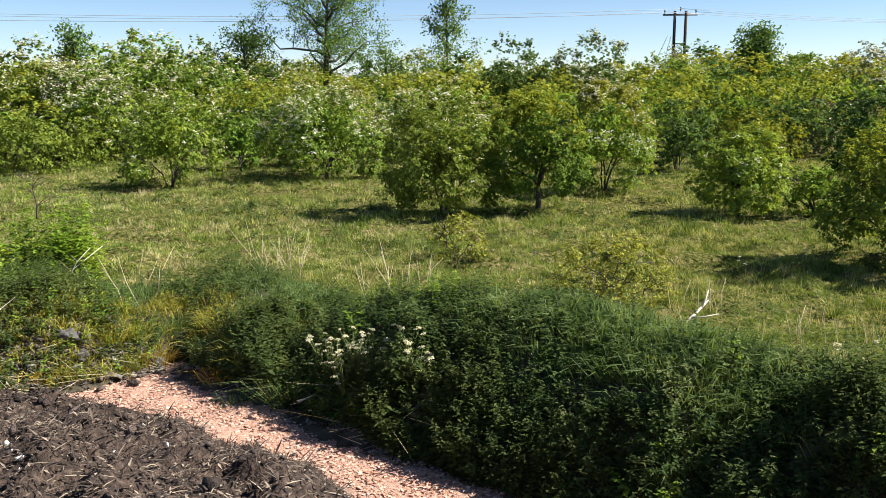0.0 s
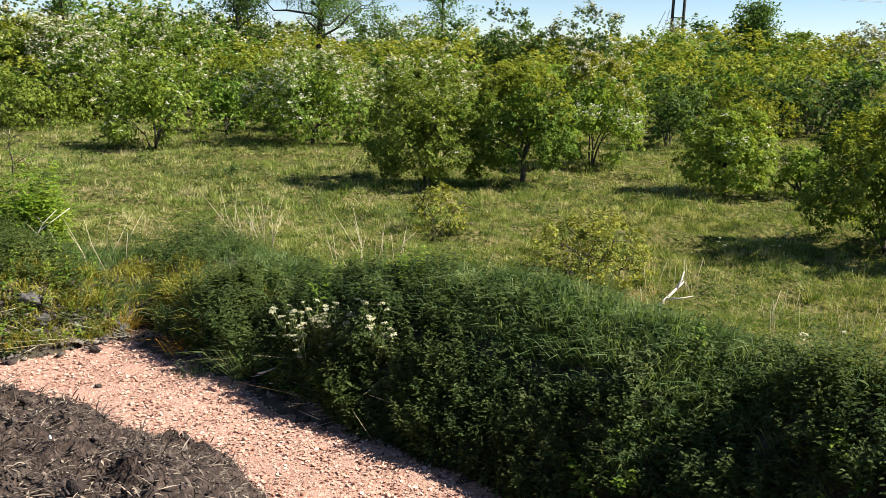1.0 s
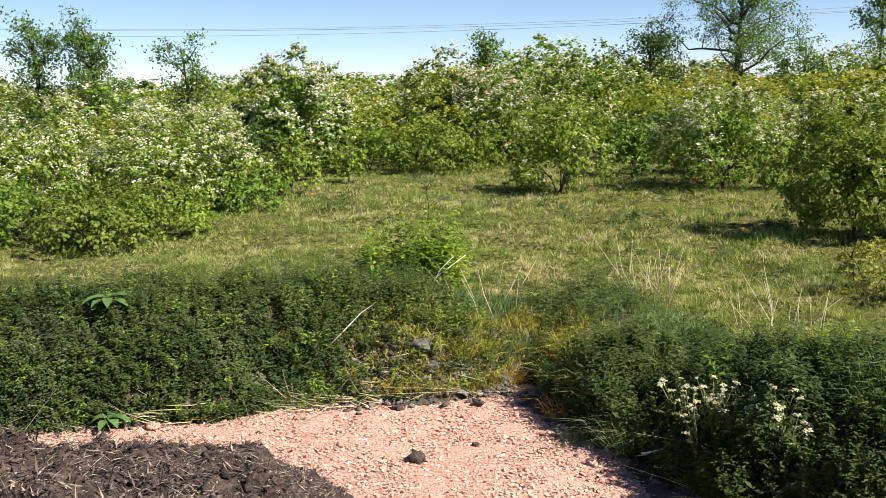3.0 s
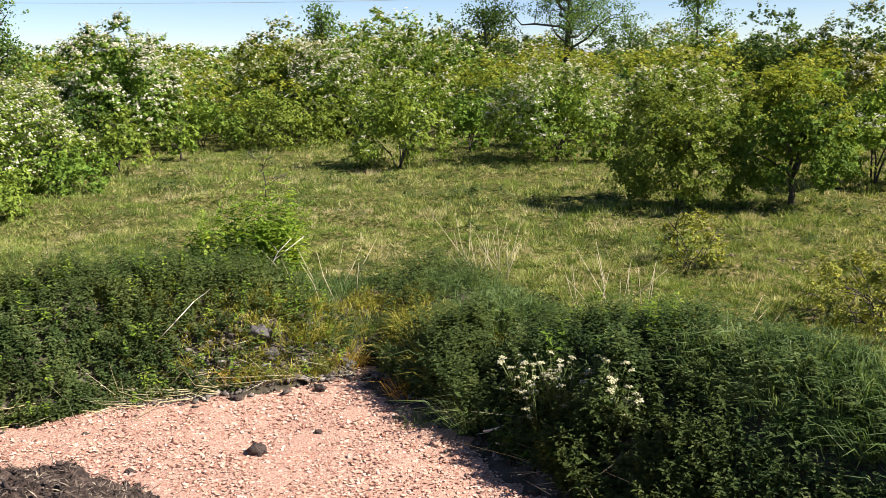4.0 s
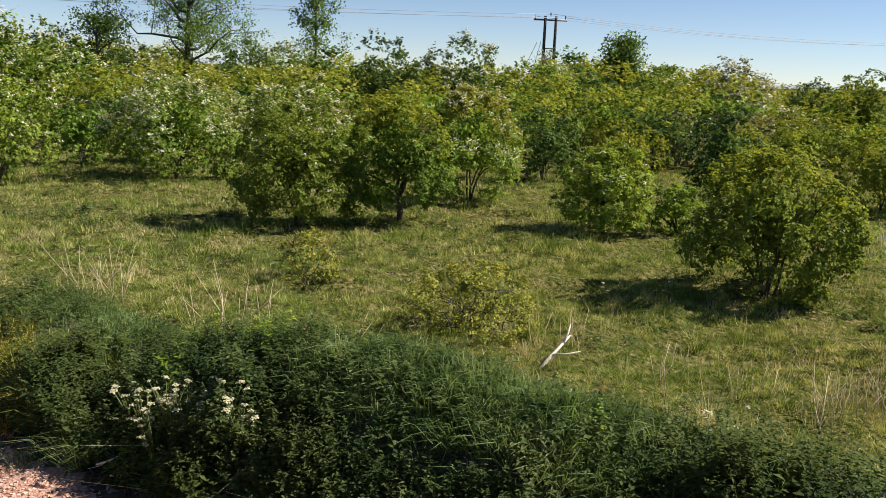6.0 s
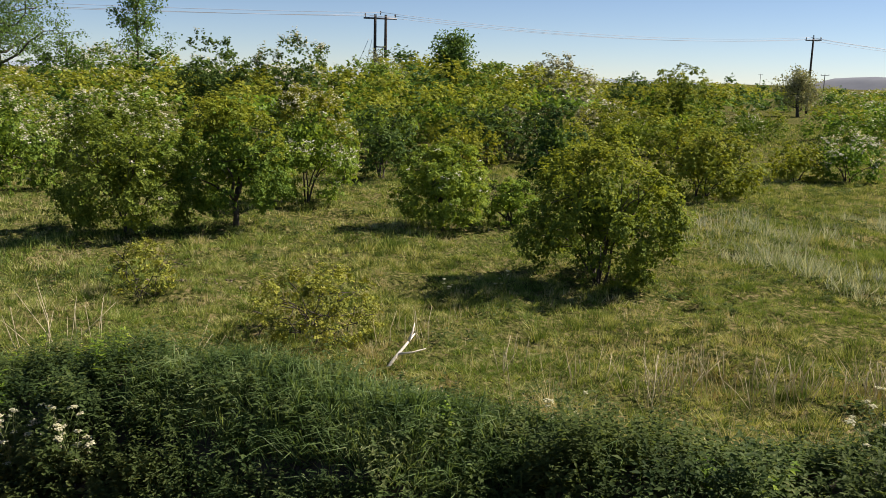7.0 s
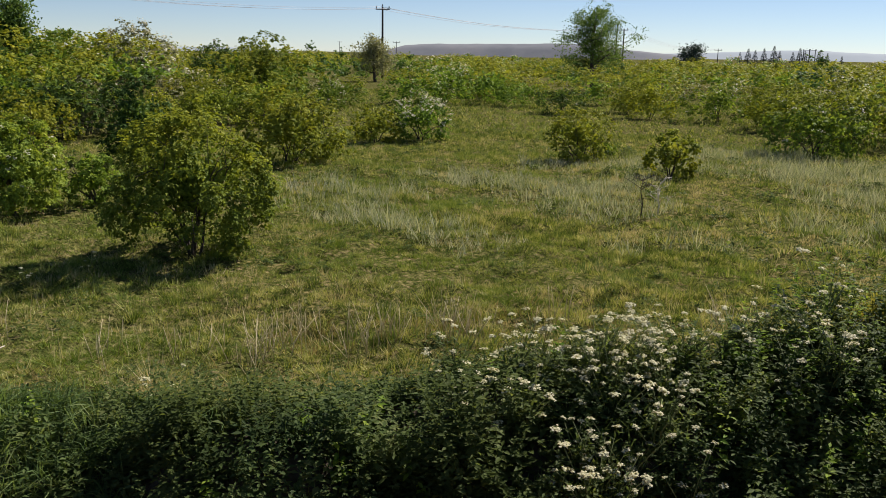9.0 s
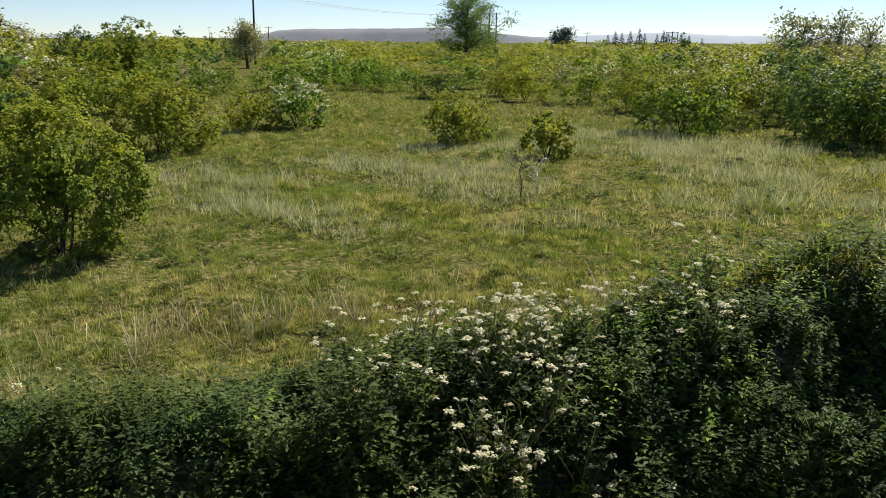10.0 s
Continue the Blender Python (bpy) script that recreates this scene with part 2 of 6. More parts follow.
class Pile:
    """Gathers triangles for one mesh."""

    def __init__(self):
        self.v, self.f, self.n = [], [], 0

    def add(self, v, f):
        self.v.append(np.asarray(v, float).reshape(-1, 3))
        self.f.append(np.asarray(f, int).reshape(-1, 3) + self.n)
        self.n += len(self.v[-1])
        return self

    def leaves(self, p, axis, up, length, width, fold=0.25):
        """Kite-shaped leaves, folded along the midrib: arrays of foot, direction, upper side, length and width."""
        p, axis = np.asarray(p, float), unit(np.asarray(axis, float))
        side = unit(np.cross(axis, up))
        top = np.cross(side, axis)
        length, width = np.broadcast_to(length, len(p))[:, None], np.broadcast_to(width, len(p))[:, None]
        mid = p + axis * length * 0.42 + top * width * fold
        v = np.stack([p, mid + side * width * 0.5, p + axis * length, mid - side * width * 0.5], 1)
        f = np.arange(len(p))[:, None, None] * 4 + np.array([[0, 1, 2], [0, 2, 3]])
        return self.add(v, f)

    def slips(self, p, axis, up, length, width):
        """Small leaves seen from afar: one triangle each."""
        axis = unit(np.asarray(axis, float))
        side = unit(np.cross(axis, up))
        length, width = np.broadcast_to(length, len(p))[:, None], np.broadcast_to(width, len(p))[:, None]
        v = np.stack([p - axis * length * 0.5 - side * width * 0.3, p - axis * length * 0.2 + side * width * 0.7, p + axis * length * 0.5], 1)
        return self.add(v, np.arange(len(p) * 3).reshape(-1, 3))

    def blades(self, p, tipward, width, height):
        """Grass blades: one slim triangle each."""
        p, tipward = np.asarray(p, float), np.asarray(tipward, float)
        side = unit(np.cross(tipward, np.random.default_rng(len(p)).normal(size=p.shape)))
        w, h = np.broadcast_to(width, len(p))[:, None], np.broadcast_to(height, len(p))[:, None]
        v = np.stack([p - side * w / 2, p + side * w / 2, p + tipward * h], 1)
        return self.add(v, np.arange(len(p) * 3).reshape(-1, 3))

    def arching(self, r, p, way, width, height, droop):
        """Longer grass blades that arch over: three triangles each."""
        p, way = np.asarray(p, float), unit(np.asarray(way, float))
        n = len(p)
        side = unit(np.cross(way, r.normal(size=p.shape)))
        w, h = np.broadcast_to(width, n)[:, None], np.broadcast_to(height, n)[:, None]
        out = unit(way * (1, 1, 0) + r.normal(0, 0.2, (n, 3)) * (1, 1, 0))
        mid = p + way * h * 0.6
        tip = mid + (way * 0.25 + out * droop) * h * 0.5 - np.array([0, 0, 0.12]) * h * droop
        v = np.stack([p - side * w / 2, p + side * w / 2, mid - side * w * 0.42, mid + side * w * 0.42, tip], 1)
        return self.add(v, np.arange(n)[:, None, None] * 5 + np.array([[0, 1, 3], [0, 3, 2], [2, 3, 4]]))

    def flakes(self, rng, p, normal, radius, sides=5):
        """Small uneven flat rosettes, such as petals seen together."""
        n = unit(np.asarray(normal, float))
        a = unit(np.cross(n, rng.normal(size=n.shape)))
        b = np.cross(n, a)
        ang = np.linspace(0, 2 * np.pi, sides, endpoint=False)
        r = np.broadcast_to(radius, len(p))[:, None] * rng.uniform(0.7, 1.25, (len(p), sides))
        v = p[:, None] + a[:, None] * (np.cos(ang) * r)[..., None] + b[:, None] * (np.sin(ang) * r)[..., None]
        f = np.array([[0, i, i + 1] for i in range(1, sides - 1)])
        return self.add(v, np.arange(len(p))[:, None, None] * sides + f)

    def tube(self, pts, radii, sides=6):
        """A tapered tube along points."""
        pts = np.asarray(pts, float)
        radii = np.broadcast_to(radii, len(pts))
        way = unit(np.gradient(pts, axis=0))
        a = unit(np.cross(way, [0.31, 0.17, 0.93] if abs(way[0][2]) < 0.9 else [1.0, 0.1, 0.0]))
        b = np.cross(way, a)
        ang = np.linspace(0, 2 * np.pi, sides, endpoint=False)
        v = pts[:, None] + radii[:, None, None] * (a[:, None] * np.cos(ang)[:, None] + b[:, None] * np.sin(ang)[:, None])
        f = []
        for i in range(len(pts) - 1):
            for j in range(sides):
                q, r = i * sides + j, i * sides + (j + 1) % sides
                f += [(q, r, r + sides), (q, r + sides, q + sides)]
        last = (len(pts) - 1) * sides
        f += [(last, last + j, last + j + 1) for j in range(1, sides - 1)]
        f += [(0, j + 1, j) for j in range(1, sides - 1)]
        return self.add(v, f)

    def lumps(self, rng, p, size, flat=0.6, rough=0.35):
        """Angular lumps: jittered, turned octahedra with a cut equator (20 triangles or fewer)."""
        t = np.array([[1, 0, 0], [0.31, 0.95, 0], [-0.81, 0.59, 0], [-0.81, -0.59, 0], [0.31, -0.95, 0], [0.1, 0, 0.9], [-0.1, 0.1, -0.9]])
        f = np.array([[i, (i + 1) % 5, 5] for i in range(5)] + [[(i + 1) % 5, i, 6] for i in range(5)])
        n = len(p)
        v = t[None] * (1 + rng.normal(0, rough, (n, 7, 1))) * np.stack([rng.uniform(0.7, 1.4, n), rng.uniform(0.6, 1.0, n), rng.uniform(0.5, 1.1, n) * flat], 1)[:, None]
        q = unit(np.concatenate([rng.normal(0, 0.35, (n, 2)), rng.normal(0, 1, (n, 2))], 1))
        x, y, z, w = q.T
        rot = np.stack([1 - 2 * (y * y + z * z), 2 * (x * y - z * w), 2 * (x * z + y * w), 2 * (x * y + z * w), 1 - 2 * (x * x + z * z), 2 * (y * z - x * w), 2 * (x * z - y * w), 2 * (y * z + x * w), 1 - 2 * (x * x + y * y)], 1).reshape(n, 3, 3)
        v = np.einsum("nij,nkj->nki", rot, v) * np.broadcast_to(size, n)[:, None, None] + p[:, None]
        return self.add(v, np.arange(n)[:, None, None] * 7 + f)

    def box(self, centre, size, turn=0.0):
        c, s = math.cos(turn), math.sin(turn)
        g = np.array([[x, y, z] for x in (-1, 1) for y in (-1, 1) for z in (-1, 1)]) * np.array(size) / 2
        g = np.stack([g[:, 0] * c - g[:, 1] * s, g[:, 0] * s + g[:, 1] * c, g[:, 2]], 1) + centre
        return self.add(g, [(0, 1, 3), (0, 3, 2), (4, 6, 7), (4, 7, 5), (0, 4, 5), (0, 5, 1), (2, 3, 7), (2, 7, 6), (0, 2, 6), (0, 6, 4), (1, 5, 7), (1, 7, 3)])

    def put(self, name, mat, parent=None, label="", smooth=False):
        ob = emit(name, np.concatenate(self.v), np.concatenate(self.f), mat, parent, smooth)
        return tagged(ob, label=label)


def holder(name, x, y, z, label, category, group="", turn=0.0):
    ob = new(name)
    ob.empty_display_size = 0.2
    ob.matrix_basis = pose(x, y, z, 0, 0, turn)
    return tagged(ob, label, category, group)


# ---- lie of the land ----
CORNER = np.array([-3.35, 10.45])                       # where the two banks round the yard meet
RIGHT_ALONG, RIGHT_OUT = np.array([0.735, -0.678]), np.array([0.678, 0.735])
LEFT_ALONG, LEFT_OUT = np.array([-0.8, -0.6]), np.array([-0.6, 0.8])


def vnoise(x, y, scale, seed):
    """Smooth value noise over the plan, -1 to 1."""
    x, y = np.asarray(x, float) * scale + seed * 17.3, np.asarray(y, float) * scale - seed * 9.1
    i, j = np.floor(x), np.floor(y)
    fx, fy = x - i, y - j
    fx, fy = fx * fx * (3 - 2 * fx), fy * fy * (3 - 2 * fy)

    def rnd(a, b):
        h = np.sin(a * 127.1 + b * 311.7 + seed * 74.7) * 43758.5453
        return 2 * (h - np.floor(h)) - 1

    return (rnd(i, j) * (1 - fx) + rnd(i + 1, j) * fx) * (1 - fy) + (rnd(i, j + 1) * (1 - fx) + rnd(i + 1, j + 1) * fx) * fy


def bank_frame(x, y):
    """How far a place lies outside the yard, and where along which bank."""
    px, py = x - CORNER[0], y - CORNER[1]
    dr, dl = px * RIGHT_OUT[0] + py * RIGHT_OUT[1], px * LEFT_OUT[0] + py * LEFT_OUT[1]
    sr, sl = px * RIGHT_ALONG[0] + py * RIGHT_ALONG[1], px * LEFT_ALONG[0] + py * LEFT_ALONG[1]
    wob = 0.1 * vnoise(x, y, 1.1, 3) + 0.04 * vnoise(x, y, 4.0, 4)
    return np.maximum(dr, dl) + wob, np.where(dr > dl, sr, -sl)


def crest(s):
    return np.interp(s, [-9, -5, -3.7, -3.3, -2.2, -0.4, 0, 1, 2.5, 4, 7, 8, 9.4, 10.6, 12, 12.6, 13.4, 17, 40], [1.15, 1.05, 1.02, 1.18, 1.1, 0.84, 0.6, 0.6, 0.98, 1.15, 1.2, 1.24, 1.38, 1.5, 1.64, 1.84, 2.03, 2.14, 2.14])


# humps and hollows along the bank beside the heap: place along it, half width, height
RELIEF = [(1.6, 0.4, -0.12), (2.8, 0.5, 0.08), (4.0, 0.5, -0.2), (5.2, 0.7, -0.16), (6.9, 0.45, -0.42), (8.0, 0.5, 0.2), (9.25, 0.32, -0.4), (10.1, 0.5, 0.12), (11.45, 0.35, -0.35), (13.15, 0.4, -0.5)]


def rut(x, y):
    """How far a place lies from the nearer of two old wheel ruts through the meadow."""
    line = np.interp(x, [-6, -2, 0, 2.9, 4.4, 5.6, 7.6, 10.3, 14, 22], [17.5, 15.6, 14.9, 13.2, 12.1, 11.4, 11.2, 11.5, 10.2, 7.0])
    return np.minimum(np.abs(y - line), np.abs(y - line - 1.3)) + 0.1 * vnoise(x, y, 1.6, 12) + 0.05


def meadow(x, y):
    far = np.hypot(x - 4, y - 8)
    return 0.38 + (0.1 * vnoise(x, y, 0.16, 1) + 0.045 * vnoise(x, y, 0.6, 2)) * np.clip((70 - far) / 40, 0, 1) + (0.09 * vnoise(x, y, 1.1, 9) + 0.055 * vnoise(x, y, 2.2, 10)) * np.clip((26 - far) / 8, 0, 1) - 0.07 * np.exp(-((rut(x, y) / 0.16) ** 2))


def land(x, y):
    """The ground's height."""
    x, y = np.asarray(x, float), np.asarray(y, float)
    d, s = bank_frame(x, y)
    c = crest(s)
    d = d * np.interp(s, [10.6, 12.4], [1.0, 0.72])
    up = np.interp(d, [0.22, 0.36, 0.64, 1.05, 1.5], [0.0, 0.2, 0.54, 0.86, 1.0])
    down = np.clip((d - 1.6) / 1.3, 0, 1)
    down = down * down * (3 - 2 * down)
    z = c * up * (1 - down) + meadow(x, y) * down
    gully = np.exp(-(((x + 3.25) / 0.3) ** 2) - ((y - 10.95) / 0.45) ** 2)
    for s0, w0, amp in RELIEF:
        z = z + np.where(s > 0.4, amp * np.exp(-(((s - s0) / w0) ** 2) - ((d - 0.85) / 0.5) ** 2), 0)
    z = z - 0.36 * np.exp(-(((x + 2.95) / 0.6) ** 2) - ((y - 12.4) / 0.75) ** 2)
    return z - 0.4 * gully + np.where((d > 0) & (d < 3), 0.06 * vnoise(x, y, 2.6, 5) + 0.12 * vnoise(x, y, 1.0, 6), 0) - np.where(d < -0.03, 0.03, 0)


def on_bank(s, d):
    p = CORNER + s * RIGHT_ALONG + d * RIGHT_OUT if s >= 0 else CORNER - s * LEFT_ALONG + d * LEFT_OUT
    return float(p[0]), float(p[1]), float(land(p[0], p[1]))


def spread(lo, hi, fine_lo, fine_hi, step, grow=1.16):
    mid = list(np.arange(fine_lo, fine_hi, step))
    out, g = [], step
    while mid[-1] + sum(out[-1:]) * 0 < hi:
        g *= grow
        mid.append(mid[-1] + g)
    g = step
    while mid[0] > lo:
        g *= grow
        mid.insert(0, mid[0] - g)
    return np.array(mid)


def sheet(xs, ys, height):
    X, Y = np.meshgrid(xs, ys)
    v = np.stack([X, Y, height(X, Y)], -1).reshape(-1, 3)
    nx = len(xs)
    i = (np.arange(len(ys) - 1)[:, None] * nx + np.arange(nx - 1)).ravel()
    return v, np.stack([i, i + 1, i + nx + 1, i + nx], 1)


v, f = sheet(spread(-4600, 4600, -11, 17, 0.18), spread(-4600, 4600, 0, 21, 0.18), land)
ground = emit("ground", v, f, M_TURF, smooth=True)
ground.data.materials.append(M_EARTH)
mid = v[f].mean(1)
dd, _ = bank_frame(mid[:, 0], mid[:, 1])
ground.data.polygons.foreach_set("material_index", (dd < 2.2).astype(np.int32))
tagged(ground, "rough meadow turf rising into an earth bank round the yard", "ground", kind="structure")

v, f = sheet(np.concatenate([np.arange(-16, -10, 0.5), np.arange(-10, 4, 0.07), np.arange(4, 16, 0.3)]), np.concatenate([np.arange(-16, 3, 0.5), np.arange(3, 10.9, 0.07)]), lambda x, y: 0.012 + 0.02 * vnoise(x, y, 0.9, 7) + 0.012 * vnoise(x, y, 5, 8))
mid = v[f].mean(1)
dd, _ = bank_frame(mid[:, 0], mid[:, 1])
yard = emit("yard_surface", v, f[dd < 0.3], M_YARD, smooth=True)
tagged(yard, "yard floor of crushed pink chippings", "yard", kind="structure")

# ---- compost heap ----


def heap_height(x, y):
    q = (x + 0.9) * 0.53 + (y - 3.12) * 0.85 + 0.08 * vnoise(x, y, 0.8, 21) + 0.6 * np.clip(-1.8 - x, 0, None) ** 1.3 + 0.8 * np.clip(x + 0.5, 0, None)
    z = np.interp(q, [-3.5, -1.6, -0.7, 0.0, 0.12, 1.2, 2.1, 2.6], [2.4, 2.48, 2.46, 2.22, 2.12, 0.9, 0.0, -0.2])
    z = z - 0.85 * np.clip(-0.9 - y, 0, None) - 0.95 * np.clip(x - 1.1, 0, None) - 0.9 * np.clip(-3.3 - x, 0, None) + 0.05 * vnoise(x, y, 1.7, 22) + 0.05 * vnoise(x, y, 4.2, 23)
    swell = 0.36 * np.exp(-(((x + 0.71) / 0.57) ** 2) - ((y - 4.04) / 0.45) ** 2) - 0.09 * np.exp(-(((x + 2.19) / 0.56) ** 2) - ((y - 3.37) / 0.7) ** 2) + 0.28 * np.exp(-(((x + 2.47) / 0.84) ** 2) - ((y - 4.44) / 0.51) ** 2)
    ridge = 0.04 * (0.5 - np.abs(vnoise(x, y, 6.0, 24)) * 2) + 0.03 * (0.5 - np.abs(vnoise(x, y, 14.0, 25)) * 2) + 0.022 * vnoise(x, y, 23.0, 26)
    return np.maximum(z + ridge + swell, -0.12)


heap = holder("compost_heap", -1.5, 2.0, 0.0, "heap of dark crumbly compost with straw bits in the yard", "compost heap")
gx = np.concatenate([np.arange(-6.6, -4.6, 0.08), np.arange(-4.6, 2.2, 0.034), np.arange(2.2, 4.4, 0.08)])
gy = np.concatenate([np.arange(-4.4, -2.6, 0.08), np.arange(-2.6, 5.2, 0.034), np.arange(5.2, 6.6, 0.08)])
v, f = sheet(gx, gy, heap_height)
v = v + np.random.default_rng(5).normal(0, 0.0055, v.shape)
emit("mound", v - np.array([-1.5, 2.0, 0.0]), f, M_SOIL, heap, smooth=True)
rng = np.random.default_rng(11)
p = np.concatenate([np.stack([rng.uniform(-3.6, 0.4, 5000), rng.uniform(1.5, 4.8, 5000)], 1), np.stack([rng.uniform(-5, 3, 3000), rng.uniform(-3.5, 5.5, 3000)], 1)])
p = np.column_stack([p, heap_height(p[:, 0], p[:, 1])])
p[:, 2] = np.maximum(p[:, 2], 0.015)
edge = (p[:, 0] + 0.9) * 0.53 + (p[:, 1] - 3.12) * 0.85
p = p[(edge < 2.2) | ((edge < 3.4) & (rng.random(len(p)) < 0.12))]
size = 0.005 + 0.02 * rng.random(len(p)) ** 4.5
lump = Pile().lumps(rng, p - np.array([-1.5, 2.0, 0.0]) + np.array([0, 0, 0.008]), size, 0.85, 0.38).put("loose_compost", M_CLOD, heap, "loose dark clods")
tagged(lump, kind="stuff")
p = np.concatenate([np.stack([rng.uniform(-3.6, 0.4, 9500), rng.uniform(1.3, 4.6, 9500)], 1), np.stack([rng.uniform(-5, 3, 2000), rng.uniform(-3.5, 5.0, 2000)], 1)])
p = np.column_stack([p, heap_height(p[:, 0], p[:, 1]) + 0.012])
p = np.repeat(p, 7, 0) + rng.normal(0, 0.05, (len(p) * 7, 3)) * (1, 1, 0)
p[:, 2] = heap_height(p[:, 0], p[:, 1]) + 0.008
a = rng.normal(size=p.shape) * (1, 1, 0.3)
straw = Pile()
straw.leaves(p - np.array([-1.5, 2.0, 0.0]), a, np.tile([0, 0, 1.0], (len(p), 1)), 0.014 + 0.07 * rng.random(len(p)) ** 3, rng.uniform(0.004, 0.009, len(p)), 0.3)
tagged(straw.put("straw_litter", M_FIBRE, heap, "brown fibres and straw bits in the compost"), kind="stuff")
for x, y in [(-1.5, 2.6), (-1.47, 2.56), (-1.42, 2.55), (-1.4, 2.51), (-1.36, 2.5), (-1.34, 2.46), (-1.31, 2.44), (-1.28, 2.42), (-1.24, 2.37), (-1.2, 2.33), (-1.19, 2.3), (-1.02, 2.55), (-1.6, 2.35), (-0.9, 2.7), (-1.9, 2.9), (-1.1, 3.05)]:
    c = np.array([[x + 1.5, y - 2.0, float(heap_height(np.array([x]), np.array([y]))[0]) + 0.012]])
    Pile().lumps(rng, c, 0.009 * rng.uniform(0.6, 1.4), 0.6, 0.3).put("white_scrap", M_SCRAP, heap, "small white scrap in the compost")

# ---- chippings ----
p = np.stack([rng.uniform(-9.5, 3.0, 105000), rng.uniform(4.5, 10.8, 105000)], 1)
d, s = bank_frame(p[:, 0], p[:, 1])
keep = (d < 0.26) & (heap_height(p[:, 0], p[:, 1]) < 0.05) & (rng.random(len(p)) < np.where(p[:, 0] > 0.9, 0.25, 1))
p = p[keep]
p = np.column_stack([p, np.full(len(p), 0.02) + 0.02 * vnoise(p[:, 0], p[:, 1], 0.9, 7)])
few = p[::12]
chips = Pile().lumps(rng, few, 0.006 + 0.022 * rng.random(len(few)) ** 4, 0.5, 0.3)
chips.flakes(rng, p, np.array([0, 0, 1.0]) + rng.normal(0, 0.24, p.shape), 0.006 + 0.018 * rng.random(len(p)) ** 2.4, 4)
chips = chips.put("chippings", M_CHIP)
tagged(chips, "scattered broken pink chippings on the yard floor", "chippings", kind="stuff")


def clod(x, y, z, size, mat, name, label, category, seed):
    """A single lump: a grid ball pushed about by noise."""
    r = np.random.default_rng(seed)
    u, w = np.meshgrid(np.linspace(0, 2 * np.pi, 18, endpoint=False), np.linspace(0.15, np.pi - 0.15, 10))
    n = np.stack([np.cos(u) * np.sin(w), np.sin(u) * np.sin(w), np.cos(w)], -1).reshape(-1, 3)
    k = 1 + 0.34 * vnoise(n[:, 0] * 2 + n[:, 2], n[:, 1] * 2 - n[:, 2], 1.1, seed) + 0.3 * vnoise(n[:, 0] * 2 - n[:, 2], n[:, 1] * 2 + n[:, 2], 2.6, seed + 1) + r.normal(0, 0.09, len(n))
    g = n * k[:, None] * np.array(size)
    f = []
    for i in range(9):
        for j in range(18):
            q, t = i * 18 + j, i * 18 + (j + 1) % 18
            f += [(q, q + 18, t + 18), (q, t + 18, t)]
    f += [(0, j, j + 1) for j in range(1, 17)] + [(162, 162 + j + 1, 162 + j) for j in range(1, 17)]
    ob = Pile().add(g, f).put(name, mat)
    ob.location = (x, y, z + size[2] * 0.75)
    return tagged(ob, label, category)


clod(-3.575, 8.34, 0.0, (0.08, 0.065, 0.055), M_CLOD, "earth_clod", "dark clod of earth lying on pink chippings", "clod", 3)
for k, (x, y, r) in enumerate([(-4.39, 9.5, 0.05), (-3.62, 9.97, 0.06), (-4.9, 9.2, 0.035), (-5.4, 8.3, 0.04), (-3.2, 8.9, 0.035), (-4.5, 7.7, 0.04)]):
    clod(x, y, 0.0, (r, r * 0.8, r * 0.6), M_CLOD, "earth_clod", "small dark clod on pink chippings", "clod", 10 + k)
for k, (x, y, z, r) in enumerate([(-6.57, 8.0, 0.0, 0.08), (-6.85, 7.25, 0.0, 0.07), (-2.0, 8.86, 0.0, 0.06), (-2.17, 8.98, 0.0, 0.05)]):
    clod(x, y, z, (r, r * 0.8, r * 0.55), M_YARD, "rubble_lump", "pale pink lump of rubble on the yard floor", "stone", 30 + k)
for k, (x, y, z, r) in enumerate([(-4.6, 10.3, 0.56, 0.13), (-4.75, 10.25, 0.42, 0.11), (-4.35, 10.2, 0.3, 0.15), (-4.45, 10.22, 0.55, 0.13), (-5.0, 9.8, 0.1, 0.12), (-3.95, 10.35, 0.12, 0.12), (-3.6, 10.6, 0.1, 0.13), (-4.3, 10.05, 0.08, 0.12)]):
    clod(x, y, z - 0.06, (r, r * 0.7, r * 0.5), M_STONE, "wall_stone", "grey stone of a tumbled wall in the bank", "stone", 50 + k)

# ---- bushes and trees ----


def lobes(r, n, low=-0.25):
    v = r.normal(size=(n * 4, 3))
    v = unit(v)
    return v[v[:, 2] > low][:n]


